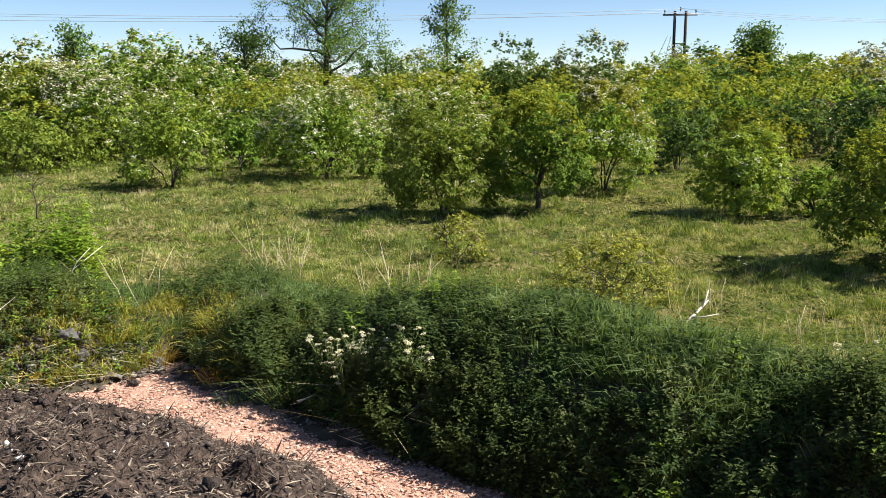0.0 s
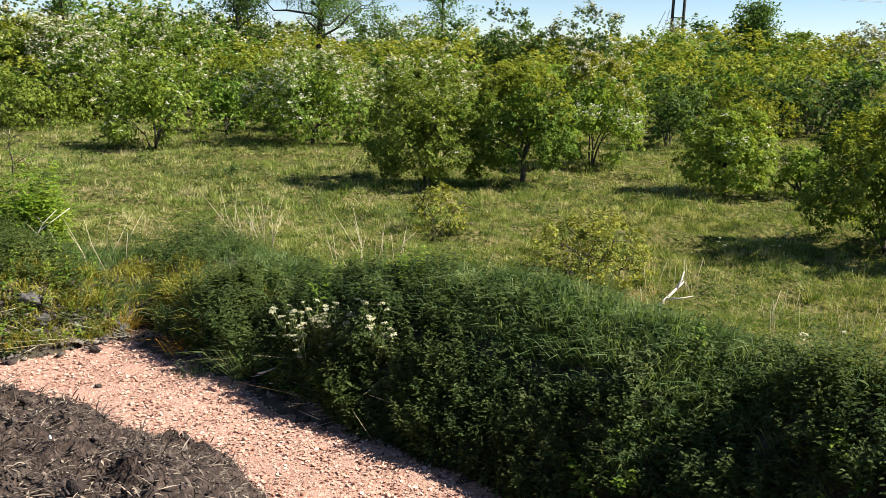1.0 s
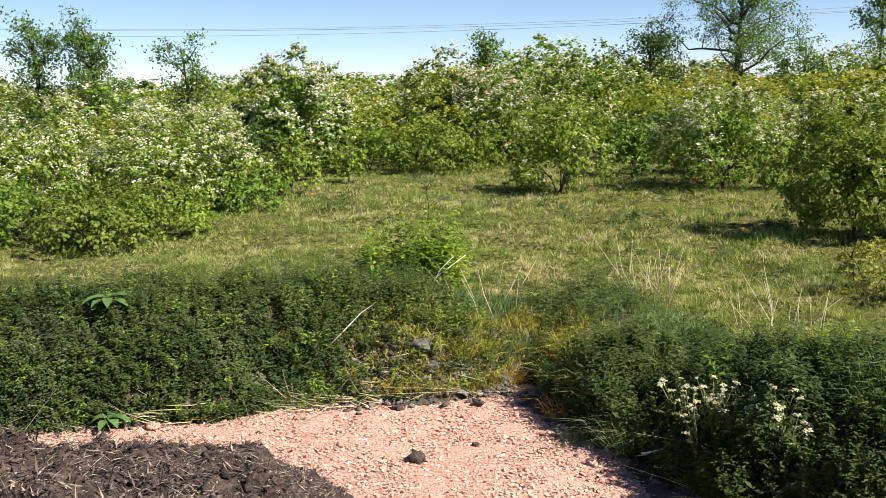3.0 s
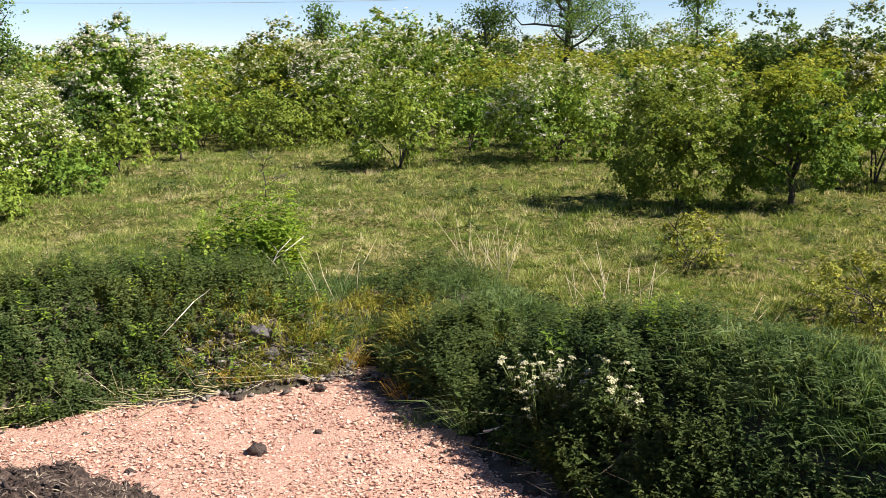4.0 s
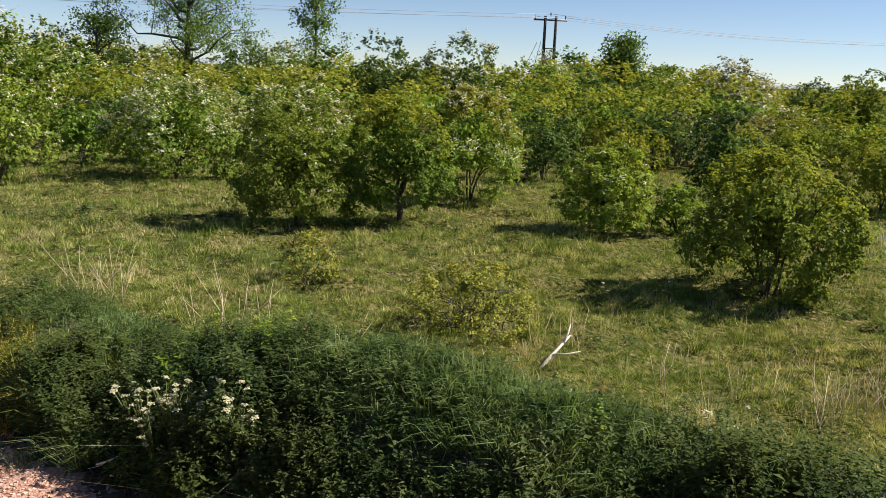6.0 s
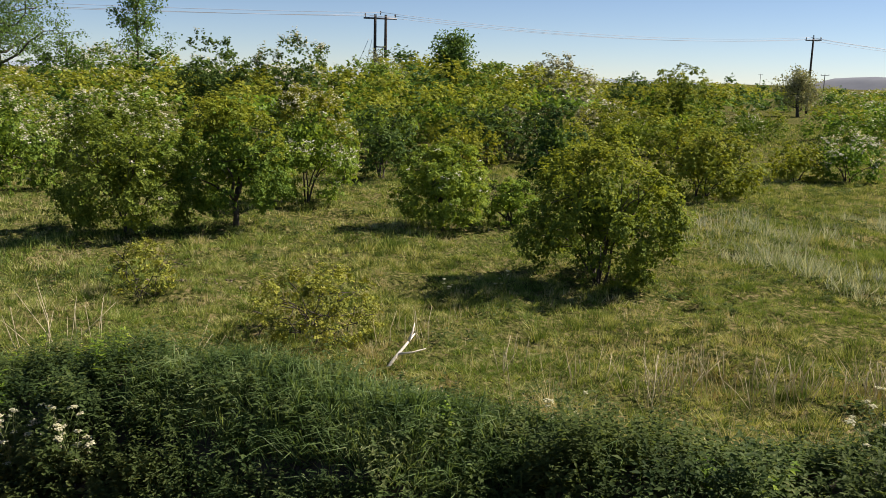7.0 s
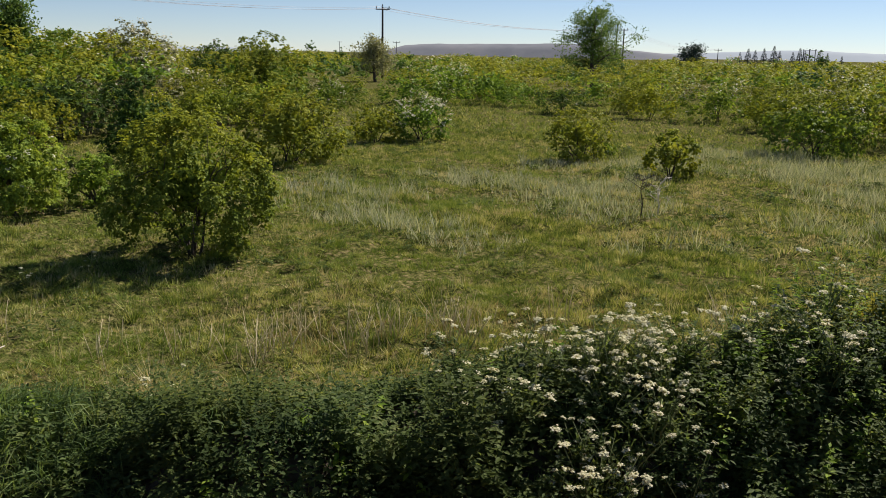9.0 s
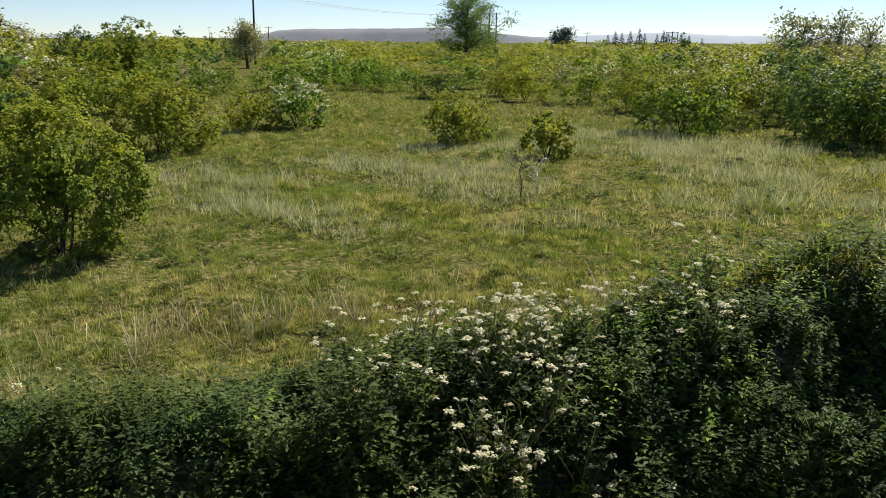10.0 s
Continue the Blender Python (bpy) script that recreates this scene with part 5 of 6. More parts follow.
LUSH = "lush dark green grass along the top of the bank"
long_grass("bank_grass", 3.7, 7.3, 1.0, 2.3, 170, 0.38, 0.009, 18, M_LUSH, 505, LUSH)
long_grass("bank_grass", 4.4, 7.1, 0.45, 1.1, 80, 0.34, 0.009, 14, M_LUSH, 518, "drooping green grass on the face of the bank")
long_grass("bank_grass", 1.2, 12.0, 0.25, 1.2, 16, 0.34, 0.008, 10, M_LUSH, 519, "drooping green grass on the face of the bank")
long_grass("bank_grass", 11.9, 12.7, 0.45, 1.2, 80, 0.36, 0.009, 14, M_LUSH, 521, "bright drooping grass on the face of the bank")
long_grass("bank_grass", -1.0, 3.9, 1.0, 2.3, 80, 0.3, 0.011, 10, M_LUSH, 511, LUSH, lambda s, d, r: vnoise(s, d, 0.9, 43) > -0.3)
long_grass("bank_grass", 7.0, 17.0, 0.9, 2.6, 26, 0.4, 0.012, 9, M_LUSH, 512, LUSH, lambda s, d, r: vnoise(s, d, 0.7, 44) > -0.1)
long_grass("bank_grass", -9.0, -1.0, 1.2, 2.5, 22, 0.32, 0.011, 9, M_LUSH, 513, LUSH, lambda s, d, r: vnoise(s, d, 0.7, 45) > 0)
long_grass("bank_grass", 2.0, 16.0, 1.9, 3.2, 50, 0.34, 0.01, 9, M_YTUFT, 514, "yellowing grass where the bank meets the meadow")


r = np.random.default_rng(515)
cx, cy = r.uniform(-4.7, -1.3, 1500), r.uniform(9.9, 13.2, 1500)
cd, _ = bank_frame(cx, cy)
keep = (cd > 0.22) & (cd < 2.6) & (r.random(1500) < np.clip(1.35 - np.hypot(cx + 3.0, cy - 11.2) / 1.9, 0.1, 1))
cx, cy, cd = cx[keep], cy[keep], cd[keep]
low = cd + 0.5 * vnoise(cx, cy, 1.4, 52) < 1.25
for which, mat, tall, label in ((low, M_YTUFT, 0.2, "yellowing grass tufts in the corner of the bank"), (~low, M_LUSH, 0.3, LUSH)):
    k = int(which.sum()) * 12
    foot = np.repeat(np.stack([cx, cy, land(cx, cy) - 0.02], 1)[which], 12, 0) + r.normal(0, 0.04, (k, 3)) * (1, 1, 0)
    way = r.normal(0, 0.45, (k, 3)) * (1, 1, 0.1) + np.array([0, 0, 1])
    ob = Pile().arching(r, foot, way, r.uniform(0.007, 0.012, k), tall * r.uniform(0.5, 1.2, k), r.uniform(0.2, 1.0, (k, 1))).put("corner_grass", mat)
    tagged(ob, label, "grass", kind="stuff")


long_grass("bank_grass", -2.7, -0.1, 0.2, 1.3, 240, 0.22, 0.011, 10, M_YTUFT, 516, "yellowing grass between the stones of the bank")


def grass_tuft(x, y, z, h, n, mat, seed, label, wide=0.09, droop=0.9):
    r = np.random.default_rng(seed)
    foot = r.normal(0, wide, (n, 3)) * (1, 1, 0)
    way = foot * 4 + r.normal(0, 0.3, (n, 3)) * (1, 1, 0.2) + np.array([0, 0, 1])
    ob = Pile().arching(r, foot, way, r.uniform(0.005, 0.011, n), h * r.uniform(0.5, 1.1, n), r.uniform(0.4, 1.3, (n, 1)) * droop).put("grass_tuft", mat)
    ob.location = (x, y, z - 0.02)
    return tagged(ob, label, "grass tuft", "tufts in the bank's corner", kind="stuff")


YT, OT, GT = "tuft of yellowing grass in the corner of the bank", "tuft of withered orange grass at the foot of the bank", "drooping tuft of green grass at the foot of the bank"
for k, (x, y, h, mat, label) in enumerate([
        (-3.6, 10.68, 0.3, M_ORANGE, OT), (-3.68, 10.6, 0.24, M_YTUFT, YT), (-3.12, 11.2, 0.32, M_YTUFT, YT), (-2.98, 11.25, 0.34, M_YTUFT, YT),
        (-3.02, 10.88, 0.3, M_YTUFT, YT), (-2.85, 11.0, 0.32, M_YTUFT, YT), (-2.7, 10.85, 0.3, M_YTUFT, YT), (-2.9, 10.55, 0.28, M_LUSH, GT),
        (-2.62, 10.5, 0.33, M_YTUFT, YT), (-2.42, 10.2, 0.36, M_YTUFT, YT), (-2.25, 10.3, 0.34, M_LUSH, GT), (-2.1, 9.9, 0.36, M_YTUFT, YT),
        (-2.6, 9.95, 0.26, M_ORANGE, OT), (-1.75, 9.3, 0.5, M_LUSH, GT), (-1.68, 9.25, 0.46, M_LUSH, GT), (-2.28, 9.42, 0.22, M_LUSH, GT),
        (-4.6, 9.85, 0.24, M_ORANGE, OT), (-4.15, 10.1, 0.22, M_YTUFT, YT), (-4.4, 9.95, 0.2, M_YTUFT, YT), (-3.9, 10.35, 0.22, M_YTUFT, YT),
        (-4.1, 10.5, 0.26, M_YTUFT, YT), (-3.75, 10.9, 0.3, M_LUSH, GT), (-3.55, 11.3, 0.32, M_LUSH, GT), (-3.9, 10.75, 0.26, M_YTUFT, YT)]):
    grass_tuft(x, y, float(land(x, y)), h * 1.2, 150, mat, 900 + k, label)

rr = np.random.default_rng(540)
q = rr.normal(0, 1, (420, 2)) * (0.3, 0.18) + (0.87, 15.7)
q = np.column_stack([q, land(q[:, 0], q[:, 1]) + 0.012])
tagged(Pile().lumps(rr, q, 0.012 + 0.035 * rr.random(420) ** 2, 0.5, 0.3).put("earth_scrape", M_SCRAPE), "patch of bare crumbly brown earth in the meadow", "earth", kind="stuff")

# stones, crumbs of earth and dead stems along the foot of the stony bank
rr = np.random.default_rng(541)
along = np.concatenate([rr.uniform(-6.5, 4.5, 2200), rr.uniform(-2.6, 0.6, 3600), rr.uniform(-6.5, 4.5, 450), rr.uniform(-2.8, 0.3, 350)])
out = np.concatenate([rr.normal(0.26, 0.13, 2200), rr.normal(0.36, 0.16, 3600), rr.normal(0.27, 0.13, 800)])
q = np.array([on_bank(a, b)[:2] for a, b in zip(along, out)])
q = np.column_stack([q, np.maximum(land(q[:, 0], q[:, 1]), 0.012) + 0.012])
tagged(Pile().lumps(rr, q[:5800], 0.012 + 0.045 * rr.random(5800) ** 3, 0.6, 0.3).put("bank_crumbs", M_CRUMB), "crumbled earth and small stones along the bank's foot", "earth", kind="stuff")
a = np.array([-0.4, -0.5, 0.3]) + rr.normal(0, 0.8, (800, 3)) * (1, 1, 0.5)
a[:, 2] = np.abs(a[:, 2])
tagged(Pile().blades(q[5800:] + (0, 0, 0.01), a, 0.007, rr.uniform(0.08, 0.36, 800)).put("dead_stems", M_STALK), "bleached dead stems fallen along the bank's foot", "litter", kind="stuff")

# ---- nettles and brambles on the banks ----


def nettles(name, lo, hi, dmin, dmax, density, tall, leaf, mat, seed, label, rows=5, ok=None):
    """A stand of nettles along a stretch of the bank: stems with crosswise pairs of drooping leaves."""
    r = np.random.default_rng(seed)
    ends = np.array([CORNER + t * (RIGHT_ALONG if t > 0 else -LEFT_ALONG) + q * (RIGHT_OUT if t > 0 else LEFT_OUT) for t in (lo, hi, 0.001, -0.001) if lo <= t <= hi for q in (dmin, dmax * 1.5)] + ([CORNER + np.array([0, dmax * 1.7])] if lo * hi <= 0 else []))
    pad = dmax if lo * hi <= 0 else 0.0
    (x0, y0), (x1, y1) = ends.min(0) - (pad, 0), ends.max(0) + (pad, 0)
    n = int((x1 - x0) * (y1 - y0) * density)
    x, y = r.uniform(x0, x1, n), r.uniform(y0, y1, n)
    d, s = bank_frame(x, y)
    keep = (d > dmin) & (d < dmax) & (s > lo) & (s < hi)
    if ok:
        keep &= ok(s, d, r)
    x, y = x[keep], y[keep]
    n = len(x)
    z = land(x, y)
    e = 0.12
    nrm = unit(np.stack([land(x - e, y) - land(x + e, y), land(x, y - e) - land(x, y + e), np.full(n, 2 * e)], 1))
    way = unit(nrm * 0.6 + np.array([0, 0, 0.75]) + r.normal(0, 0.16, (n, 3)))
    h = tall * r.uniform(0.6, 1.2, n) * np.clip(1 + 0.55 * vnoise(x, y, 1.2, 44) + 0.45 * vnoise(x, y, 2.9, 45), 0.3, 2) * np.interp(d[keep], [0.1, 0.5, 0.9], [0.75, 0.85, 1.0])
    foot = np.stack([x, y, z - 0.03], 1)
    pile = Pile()
    pile.blades(foot, way, 0.008, h)
    turn = r.uniform(0, 6.28, n)
    for k in range(rows):
        t = 1.0 - 0.68 * k / max(rows - 1, 1)
        for m in range(4 if k < 2 else 3):
            a = turn + (k % 2) * 0.785 + m * (1.571 if k < 2 else 2.094) + r.normal(0, 0.3, n)
            ax = np.stack([np.cos(a), np.sin(a), r.normal(-0.18 - 0.2 * (k == 0), 0.3, n)], 1) + nrm * 0.25
            size = leaf * (0.55 + 0.55 * min(k, 3) / 3) * r.uniform(0.7, 1.3, n)
            p = foot + way * (h * t)[:, None] + r.normal(0, 0.012, (n, 3))
            pile.leaves(p, ax, nrm * 0.5 + np.array([0, 0, 1.0]) + r.normal(0, 0.25, (n, 3)), size, size * 0.45)
    return tagged(pile.put(name, mat), label, "nettles", kind="stuff")


def not_corner(s, d, r):
    bare = np.exp(-(((s + 0.6) / 1.5) ** 4)) * np.clip(2.2 - 1.6 * d, 0, 1)
    return r.random(len(s)) > bare * 0.9 + np.where(s > 0, 0.35, 0.0) * np.clip(-vnoise(s, d * 1.5, 1.6, 50), 0, 1)


def grassy_corner(s, d, r):
    return r.random(len(s)) > 0.9 * np.exp(-(((s - 0.2) / 1.2) ** 2)) + 0.8 * np.exp(-(((s - 5.6) / 1.4) ** 4)) * (d > 0.9)


nettles("bank_nettles", 0.0, 17.5, 0.1, 0.8, 430, 0.3, 0.068, M_NETTLE, 601, "dense dark green nettles and bramble on the earth bank", 5, not_corner)
nettles("bank_nettles", 0.0, 17.5, 0.8, 2.4, 120, 0.34, 0.07, M_NETTLE, 602, "dense dark green nettles and bramble on the earth bank", 5, grassy_corner)
nettles("bank_nettles", -9, 0.0, 0.12, 0.8, 560, 0.27, 0.064, M_NETTLE, 603, "dense dark green nettles on the stony bank", 5, not_corner)
nettles("bank_nettles", -9, 0.0, 0.8, 2.4, 190, 0.3, 0.062, M_NETTLE, 604, "dense dark green nettles on the stony bank", 5, grassy_corner)
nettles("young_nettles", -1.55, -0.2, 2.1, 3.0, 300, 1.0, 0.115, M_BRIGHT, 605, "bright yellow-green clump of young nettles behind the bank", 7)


def sprinkle(s, d, r):
    return r.random(len(s)) < np.clip(vnoise(s, d * 2, 0.8, 46), 0, 1)


nettles("bank_nettles", 0.6, 17, 0.15, 1.2, 330, 0.52, 0.07, M_NETTLE, 608, "taller nettle clumps standing out of the bank", 7, lambda s, d, r: vnoise(s, d, 1.9, 55) > 0.38)
nettles("bank_nettles", 1.4, 14, 0.85, 1.85, 170, 0.25, 0.07, M_NETTLE, 611, "low nettles and weeds along the crest of the bank", 4, grassy_corner)
nettles("bank_nettles", -8, -0.4, 0.8, 1.8, 150, 0.25, 0.066, M_NETTLE, 612, "low nettles and weeds along the crest of the bank", 4)
nettles("bank_nettles", 11.2, 17, 0.15, 1.6, 170, 0.36, 0.068, M_NETTLE, 609, "dense nettles and bramble on the higher end of the bank", 6)
# pale weed leaves also paint sunlit clumps onto the nettle bank
nettles("green_weeds", 11.6, 16, 0.6, 2.4, 26, 0.36, 0.075, M_BRIGHT, 610, "fresh green weeds in the nettles, paler leaves standing in for sunlit clumps", 5)
nettles("green_weeds", 0.5, 17, 0.1, 2.4, 34, 0.34, 0.085, M_BRIGHT, 606, "fresh green weeds in the nettles, paler leaves standing in for sunlit clumps", 5, sprinkle)
nettles("green_weeds", -8, -0.2, 0.1, 1.6, 22, 0.32, 0.066, M_BRIGHT, 607, "fresh green weeds in the nettles, paler leaves standing in for sunlit clumps", 5, lambda s, d, r: r.random(len(s)) < 0.65 + 0.35 * (s > -2.6))

# ---- cow parsley ----


def umbel_mesh(seed):
    r = np.random.default_rng(seed)
    n = 13
    a, q = np.arange(n) * 2.4, np.sqrt((np.arange(n) + 0.5) / n) * 0.045
    c = np.stack([np.cos(a) * q, np.sin(a) * q, 0.012 - 6 * q * q], 1) + r.normal(0, 0.003, (n, 3))
    pile = Pile()
    for k in range(4):
        pile.flakes(r, c + r.normal(0, 0.006, (n, 3)), np.array([0, 0, 1.0]) + c * (8, 8, 0) + r.normal(0, 0.25, (n, 3)), 0.011, 5)
    ob = pile.put("umbel", M_UMBEL)
    me = ob.data
    bpy.data.objects.remove(ob)
    return me


UMBELS = [umbel_mesh(k) for k in range(3)]


def cow_parsley(x, y, z, tall, heads, seed, spread_by=0.22):
    r = np.random.default_rng(seed)
    top = holder("cow_parsley", x, y, z - 0.03, "cow parsley with flat white flower heads on the bank", "cow parsley", "flowering cow parsley")
    stem, leaf = Pile(), Pile()
    for k in range(heads):
        a, q = r.uniform(0, 6.28), spread_by * math.sqrt(r.random())
        end = np.array([math.cos(a) * q, math.sin(a) * q, tall * r.uniform(0.4, 1.08)])
        stem.tube([(0, 0, 0), (end[0] * 0.3, end[1] * 0.3, end[2] * 0.5), end], [0.005, 0.004, 0.002], 4)
        ob = new("umbel", UMBELS[k % 3])
        ob.parent = top
        ob.matrix_basis = pose(*end, r.uniform(-16, 16), r.uniform(-16, 16), r.uniform(0, 360)) @ Matrix.Scale(r.uniform(0.36, 0.8), 4)
        ob["label"] = "flat white flower head"
        for _ in range(3):
            t = r.uniform(0.15, 0.75)
            at = np.array([end[0] * t * 0.6, end[1] * t * 0.6, end[2] * t])
            n = 9
            leaf.leaves(at + r.normal(0, 0.045, (n, 3)), r.normal(size=(n, 3)), np.tile([0, 0, 1.0], (n, 1)) + r.normal(0, 0.3, (n, 3)), r.uniform(0.03, 0.065, n), r.uniform(0.012, 0.025, n))
    stem.put("stem", M_STEM, top)
    leaf.put("foliage", M_NETTLE, top)
    return top


r = np.random.default_rng(91)
spots = [(2.36, 0.5, 18), (2.6, 0.45, 20), (2.86, 0.5, 17), (3.1, 0.5, 14), (2.85, 0.35, 9), (3.5, 0.62, 18), (3.68, 0.56, 14)]
spots += [(r.uniform(9.3, 11.2), r.uniform(0.9, 2.7), 12) for _ in range(36)]
spots += [(r.uniform(9.5, 10.7), r.uniform(0.2, 0.8), 8) for _ in range(15)]
spots += [(r.uniform(11.6, 12.3), r.uniform(1.2, 2.1), 9) for _ in range(8)]
spots += [(r.uniform(10.8, 11.6), r.uniform(0.15, 0.7), 6) for _ in range(9)]
spots += [(7.15, 2.2, 4), (7.3, 2.1, 4), (8.2, 2.3, 3), (5.9, 2.4, 3)]
for k, (s, d, n) in enumerate(spots):
    x, y, z = on_bank(s, d)
    cow_parsley(x, y, z, r.uniform(0.5, 0.6) if k < 7 else r.uniform(0.45, 0.62), n, 700 + k, 0.18 if k < 7 else 0.27)
for k, (x, y) in enumerate([(4.75, 13.9), (5.6, 13.75), (12.2, 5.6), (13.2, 5.2), (15, 5.5)]):
    cow_parsley(x, y, float(land(x, y)), 0.42, 5, 760 + k, 0.12)

# ---- dry stalks, fallen wood, dead saplings ----


def stalks(x, y, n, tall, spread_by, seed, label="pale dry dead stalks standing in the grass", tilt=0.22, thick=0.004):
    r = np.random.default_rng(seed)
    top = holder("dry_stalks", x, y, float(land(x, y)) - 0.02, label, "dry stalks")
    for k in range(n):
        a = np.append(r.normal(0, spread_by, 2), 0)
        h = tall * r.uniform(0.6, 1.1)
        end = a + np.array([r.normal(0, tilt), r.normal(0, tilt), 1]) * h
        Pile().tube([a, (a + end) / 2 + r.normal(0, 0.02, 3), end], [thick, thick * 0.85, thick * 0.4], 4).put("stalk", M_STALK, top)
    return top


stalks(8.6, 4.25, 40, 0.55, 0.22, 808, tilt=0.35, thick=0.005)
stalks(-0.75, 12.1, 10, 0.95, 0.16, 801, tilt=0.3, thick=0.006)
stalks(-0.35, 12.3, 6, 0.7, 0.14, 802, tilt=0.3, thick=0.005)
stalks(-2.55, 13.4, 24, 0.75, 0.25, 803, tilt=0.32, thick=0.0048)
stalks(0.65, 10.6, 8, 0.65, 0.12, 804, tilt=0.4, thick=0.005)
stalks(1.4, 10.3, 4, 0.55, 0.12, 805, thick=0.005)
stalks(-6.9, 10.6, 8, 0.6, 0.25, 806, thick=0.005)
stalks(-4.3, 11.7, 9, 0.7, 0.25, 807, tilt=0.5, thick=0.006)
for k, (x, y, n) in enumerate([(6.0, 9.5, 24), (7.2, 9.0, 30), (7.85, 8.4, 36), (8.1, 8.75, 20), (5.6, 9.3, 18), (6.7, 8.9, 22), (5.2, 9.9, 9), (4.3, 10.6, 8), (10.6, 6.2, 16), (3.4, 11.9, 8), (6.6, 9.9, 10), (9.0, 7.9, 7)]):
    stalks(x, y, n, 0.5, 0.2, 820 + k, tilt=0.3, thick=0.0055)


def fallen_branch(pts, rads, seed, name="fallen_branch", mat=None, label="bleached fallen branch leaning out of the grass", twigs=4):
    r = np.random.default_rng(seed)
    top = holder(name, pts[0][0], pts[0][1], pts[0][2], label, "branch")
    pts = np.array(pts) - np.array(pts[0])
    limb = Pile().tube(pts, rads, 7).put("main_limb", mat or M_DEADWOOD, top)
    for k in range(twigs):
        i = r.integers(1, len(pts))
        to = pts[i] + unit(r.normal(size=3) + (pts[-1] - pts[0]) * 0.8) * r.uniform(0.15, 0.4)
        Pile().tube([pts[i], (pts[i] + to) / 2 + r.normal(0, 0.015, 3), to], np.array([0.45, 0.3, 0.15]) * rads[0], 5).put("twig", mat or M_DEADWOOD, limb)
    return top


br = fallen_branch([(2.9, 10.96, 0.2), (3.12, 11.06, 0.42), (3.28, 11.16, 0.54), (3.49, 11.42, 0.62)], [0.024, 0.022, 0.018, 0.01], 840, twigs=0)
for pts in ([(0.3, 0.13, 0.28), (0.46, 0.12, 0.29), (0.62, 0.08, 0.34)], [(0.46, 0.3, 0.37), (0.53, 0.36, 0.47), (0.57, 0.4, 0.58)]):
    Pile().tube(pts, [0.018, 0.013, 0.006], 6).put("twig", M_DEADWOOD, br)
fallen_branch([(-5.39, 9.56, 0.55), (-5.23, 9.69, 0.74), (-5.04, 9.84, 0.97)], [0.007, 0.006, 0.004], 841, "dry_stick", None, "pale dry stick poking out of the nettles", 1)
fallen_branch([(-1.54, 8.86, 0.21), (-1.45, 8.88, 0.23), (-1.36, 8.92, 0.26)], [0.008, 0.007, 0.005], 842, "dry_stick", None, "pale dry stick poking out of the nettles", 2)
fallen_branch([(-1.41, 8.8, 0.13), (-1.29, 8.82, 0.12), (-1.17, 8.86, 0.21)], [0.008, 0.007, 0.005], 843, "dry_stick", None, "pale dry stick poking out of the nettles", 0)
fallen_branch([(-5.18, 11.66, 0.7), (-4.98, 11.77, 1.02), (-4.63, 11.93, 1.3)], [0.006, 0.005, 0.004], 844, "dry_stick", None, "pale dry stick poking out of the nettles", 0)
fallen_branch([(-5.1, 11.6, 0.75), (-4.9, 11.7, 1.13), (-4.75, 11.8, 1.3)], [0.005, 0.0045, 0.003], 845, "dry_stick", None, "pale dry stick poking out of the nettles", 1)
rr = np.random.default_rng(850)
for k in range(34):
    s = -(rr.uniform(1.0, 2.6) if k % 2 else rr.uniform(0.2, 4.6))
    x, y, z = on_bank(s, rr.uniform(-0.05, 0.25))
    a = rr.uniform(-0.6, 0.6) + 0.64
    n = rr.uniform(0.25, 0.7)
    z = max(z, 0.02) + 0.03
    fallen_branch([(x, y, z), (x - n / 2 * math.cos(a), y - n / 2 * math.sin(a), z + rr.uniform(0, 0.08)), (x - n * math.cos(a), y - n * math.sin(a), z + rr.uniform(-0.02, 0.16))], [0.005, 0.0045, 0.003], 851 + k, "dry_stick", M_STRAW, "dry stick lying at the foot of the bank", 1)


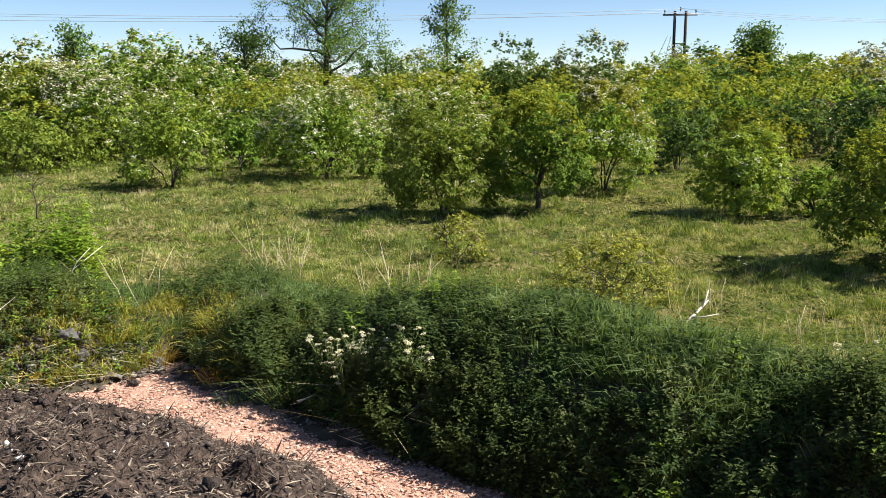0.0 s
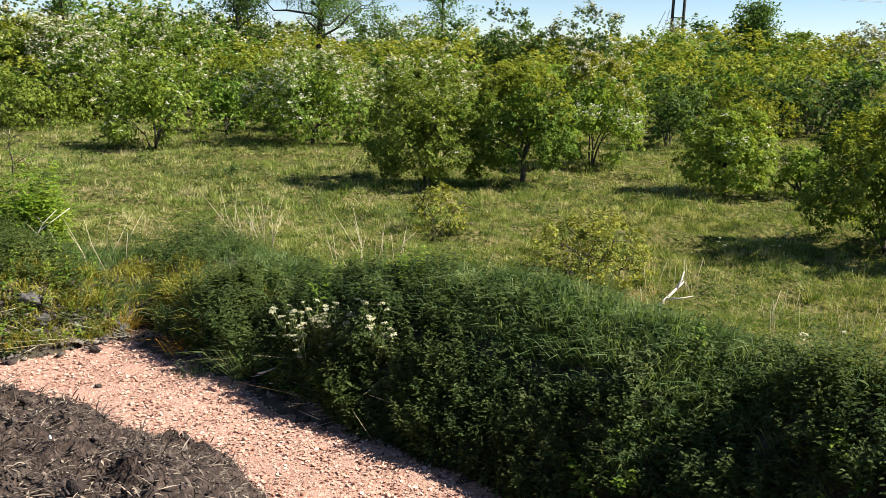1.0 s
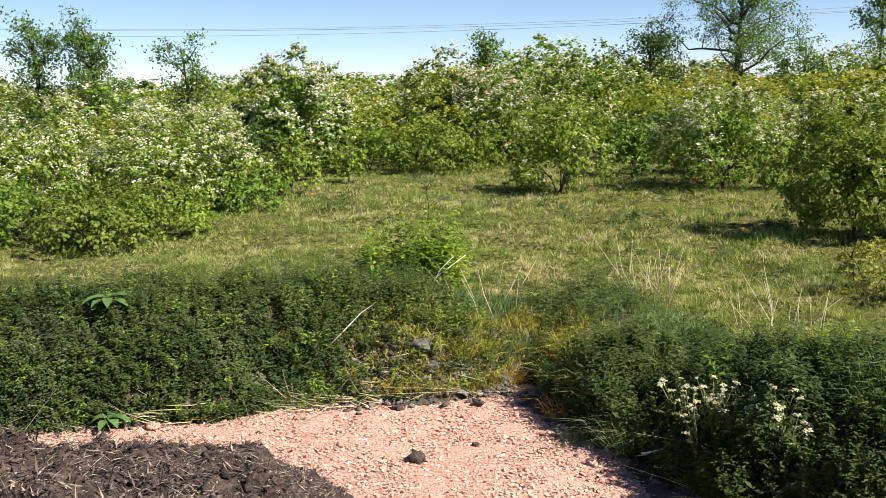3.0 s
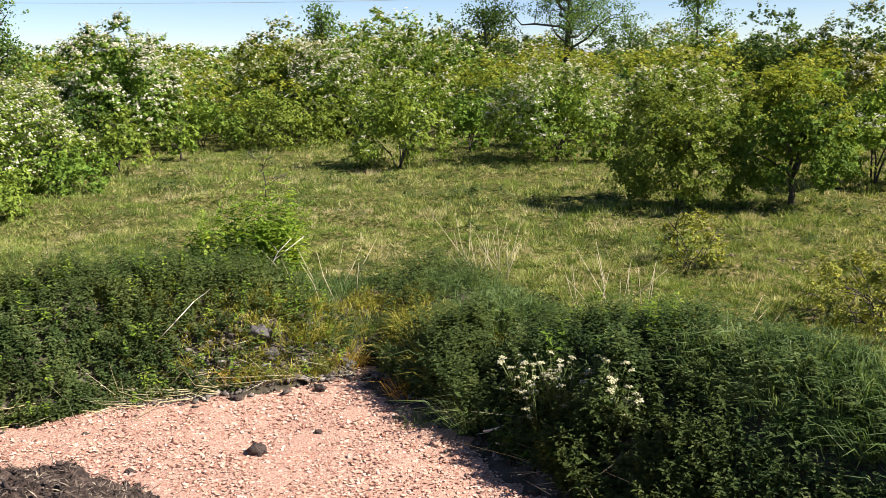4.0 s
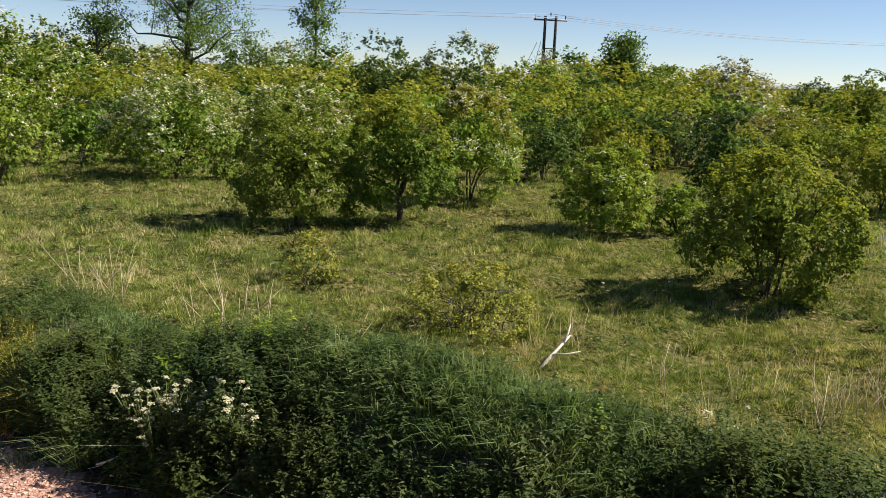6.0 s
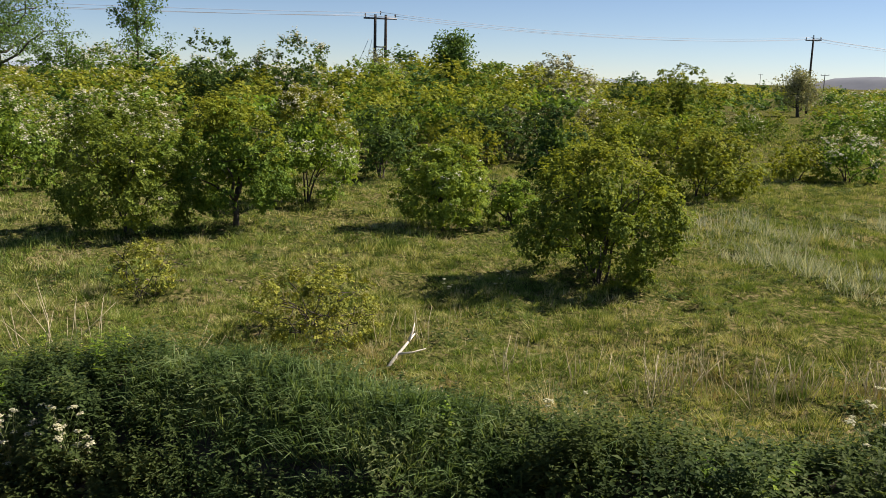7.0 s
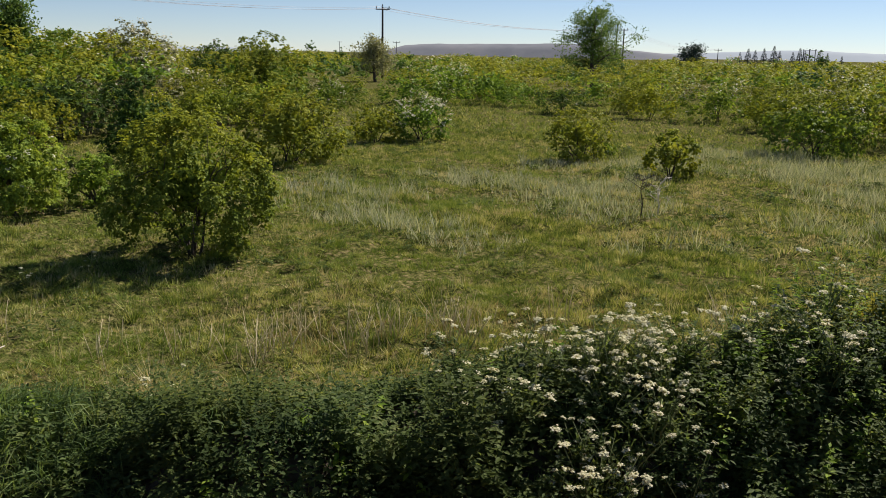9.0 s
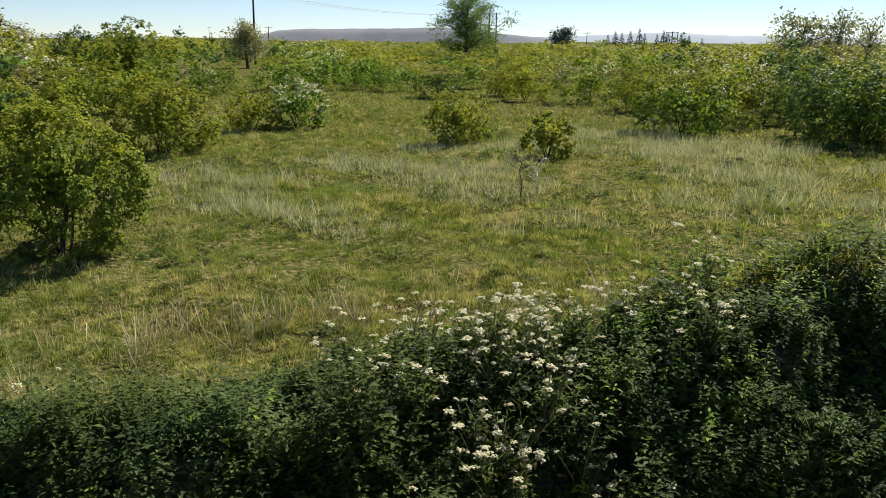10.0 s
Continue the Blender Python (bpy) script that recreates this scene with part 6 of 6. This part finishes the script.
def dead_sapling(x, y, h, seed, mat):
    r = np.random.default_rng(seed)
    top = holder("dead_sapling", x, y, float(land(x, y)) - 0.03, "bare dead sapling standing in the meadow", "sapling")
    stem = np.array([(0, 0, 0), (0.04, 0, h * 0.35), (-0.03, 0.02, h * 0.7), (0.05, 0, h)])
    Pile().tube(stem, [0.018, 0.014, 0.009, 0.004], 6).put("stem", mat, top)
    for k in range(9):
        at = np.array([np.interp(t, [0, 0.35, 0.7, 1], stem[:, i]) for t in [r.uniform(0.3, 0.95)] for i in range(3)])
        a = k * 2.4 + r.uniform(-0.4, 0.4)
        reach = h * r.uniform(0.25, 0.48)
        to = at + np.array([math.cos(a) * reach, math.sin(a) * reach, h * r.uniform(0.0, 0.28)])
        mid = (at + to) / 2 + r.normal(0, 0.03, 3) + np.array([0, 0, 0.05])
        limb = Pile().tube([at, mid, to], [0.009, 0.007, 0.004], 5)
        for _ in range(4):
            b = mid + (to - mid) * r.random()
            limb.tube([b, b + unit(r.normal(size=3) + (0, 0, 0.4)) * h * r.uniform(0.1, 0.2)], [0.005, 0.003], 4)
        limb.put("branch", mat, top)
    return top


dead_sapling(-8.98, 19.5, 1.1, 871, M_BARK)
dead_sapling(16.5, 11.5, 0.85, 872, M_BARK)
dead_sapling(16.75, 11.25, 0.75, 873, M_DEADWOOD)
x, y, z = on_bank(12.7, 0.5)
dead_sapling(x, y, 0.4, 881, M_DEADWOOD)


def dock(x, y, z, size, seed):
    r = np.random.default_rng(seed)
    top = holder("dock_plant", x, y, z, "broad-leaved dock plant among nettles", "dock")
    for k in range(9):
        a = k * 2.4 + r.uniform(-0.3, 0.3)
        u = np.linspace(0, 1, 7)
        wide = np.sin(np.pi * np.clip(u * 0.93 + 0.05, 0, 1)) ** 0.8 * size * 0.17
        cx = u * size * r.uniform(0.6, 1.0)
        cz = 0.1 + size * (0.55 * u - 0.6 * u * u) + 0.05 * k / 9
        along, side = np.array([math.cos(a), math.sin(a), 0]), np.array([-math.sin(a), math.cos(a), 0])
        v = []
        for c, zz, w in zip(cx, cz, wide):
            mid = along * c + np.array([0, 0, zz])
            v += [mid - side * w + np.array([0, 0, w * 0.25]), mid, mid + side * w + np.array([0, 0, w * 0.25])]
        f = []
        for i in range(6):
            for j in range(2):
                q = i * 3 + j
                f += [(q, q + 1, q + 4), (q, q + 4, q + 3)]
        Pile().add(v, f).put("leaf", M_DOCK, top)
    return top


x, y, z = on_bank(-4.55, 1.0)
dock(x, y, z + 0.12, 0.34, 890)
x, y, z = on_bank(-4.5, 0.12)
dock(x, y, z, 0.3, 891)
x, y, z = on_bank(7.4, 0.25)
dock(x, y, z, 0.3, 892)
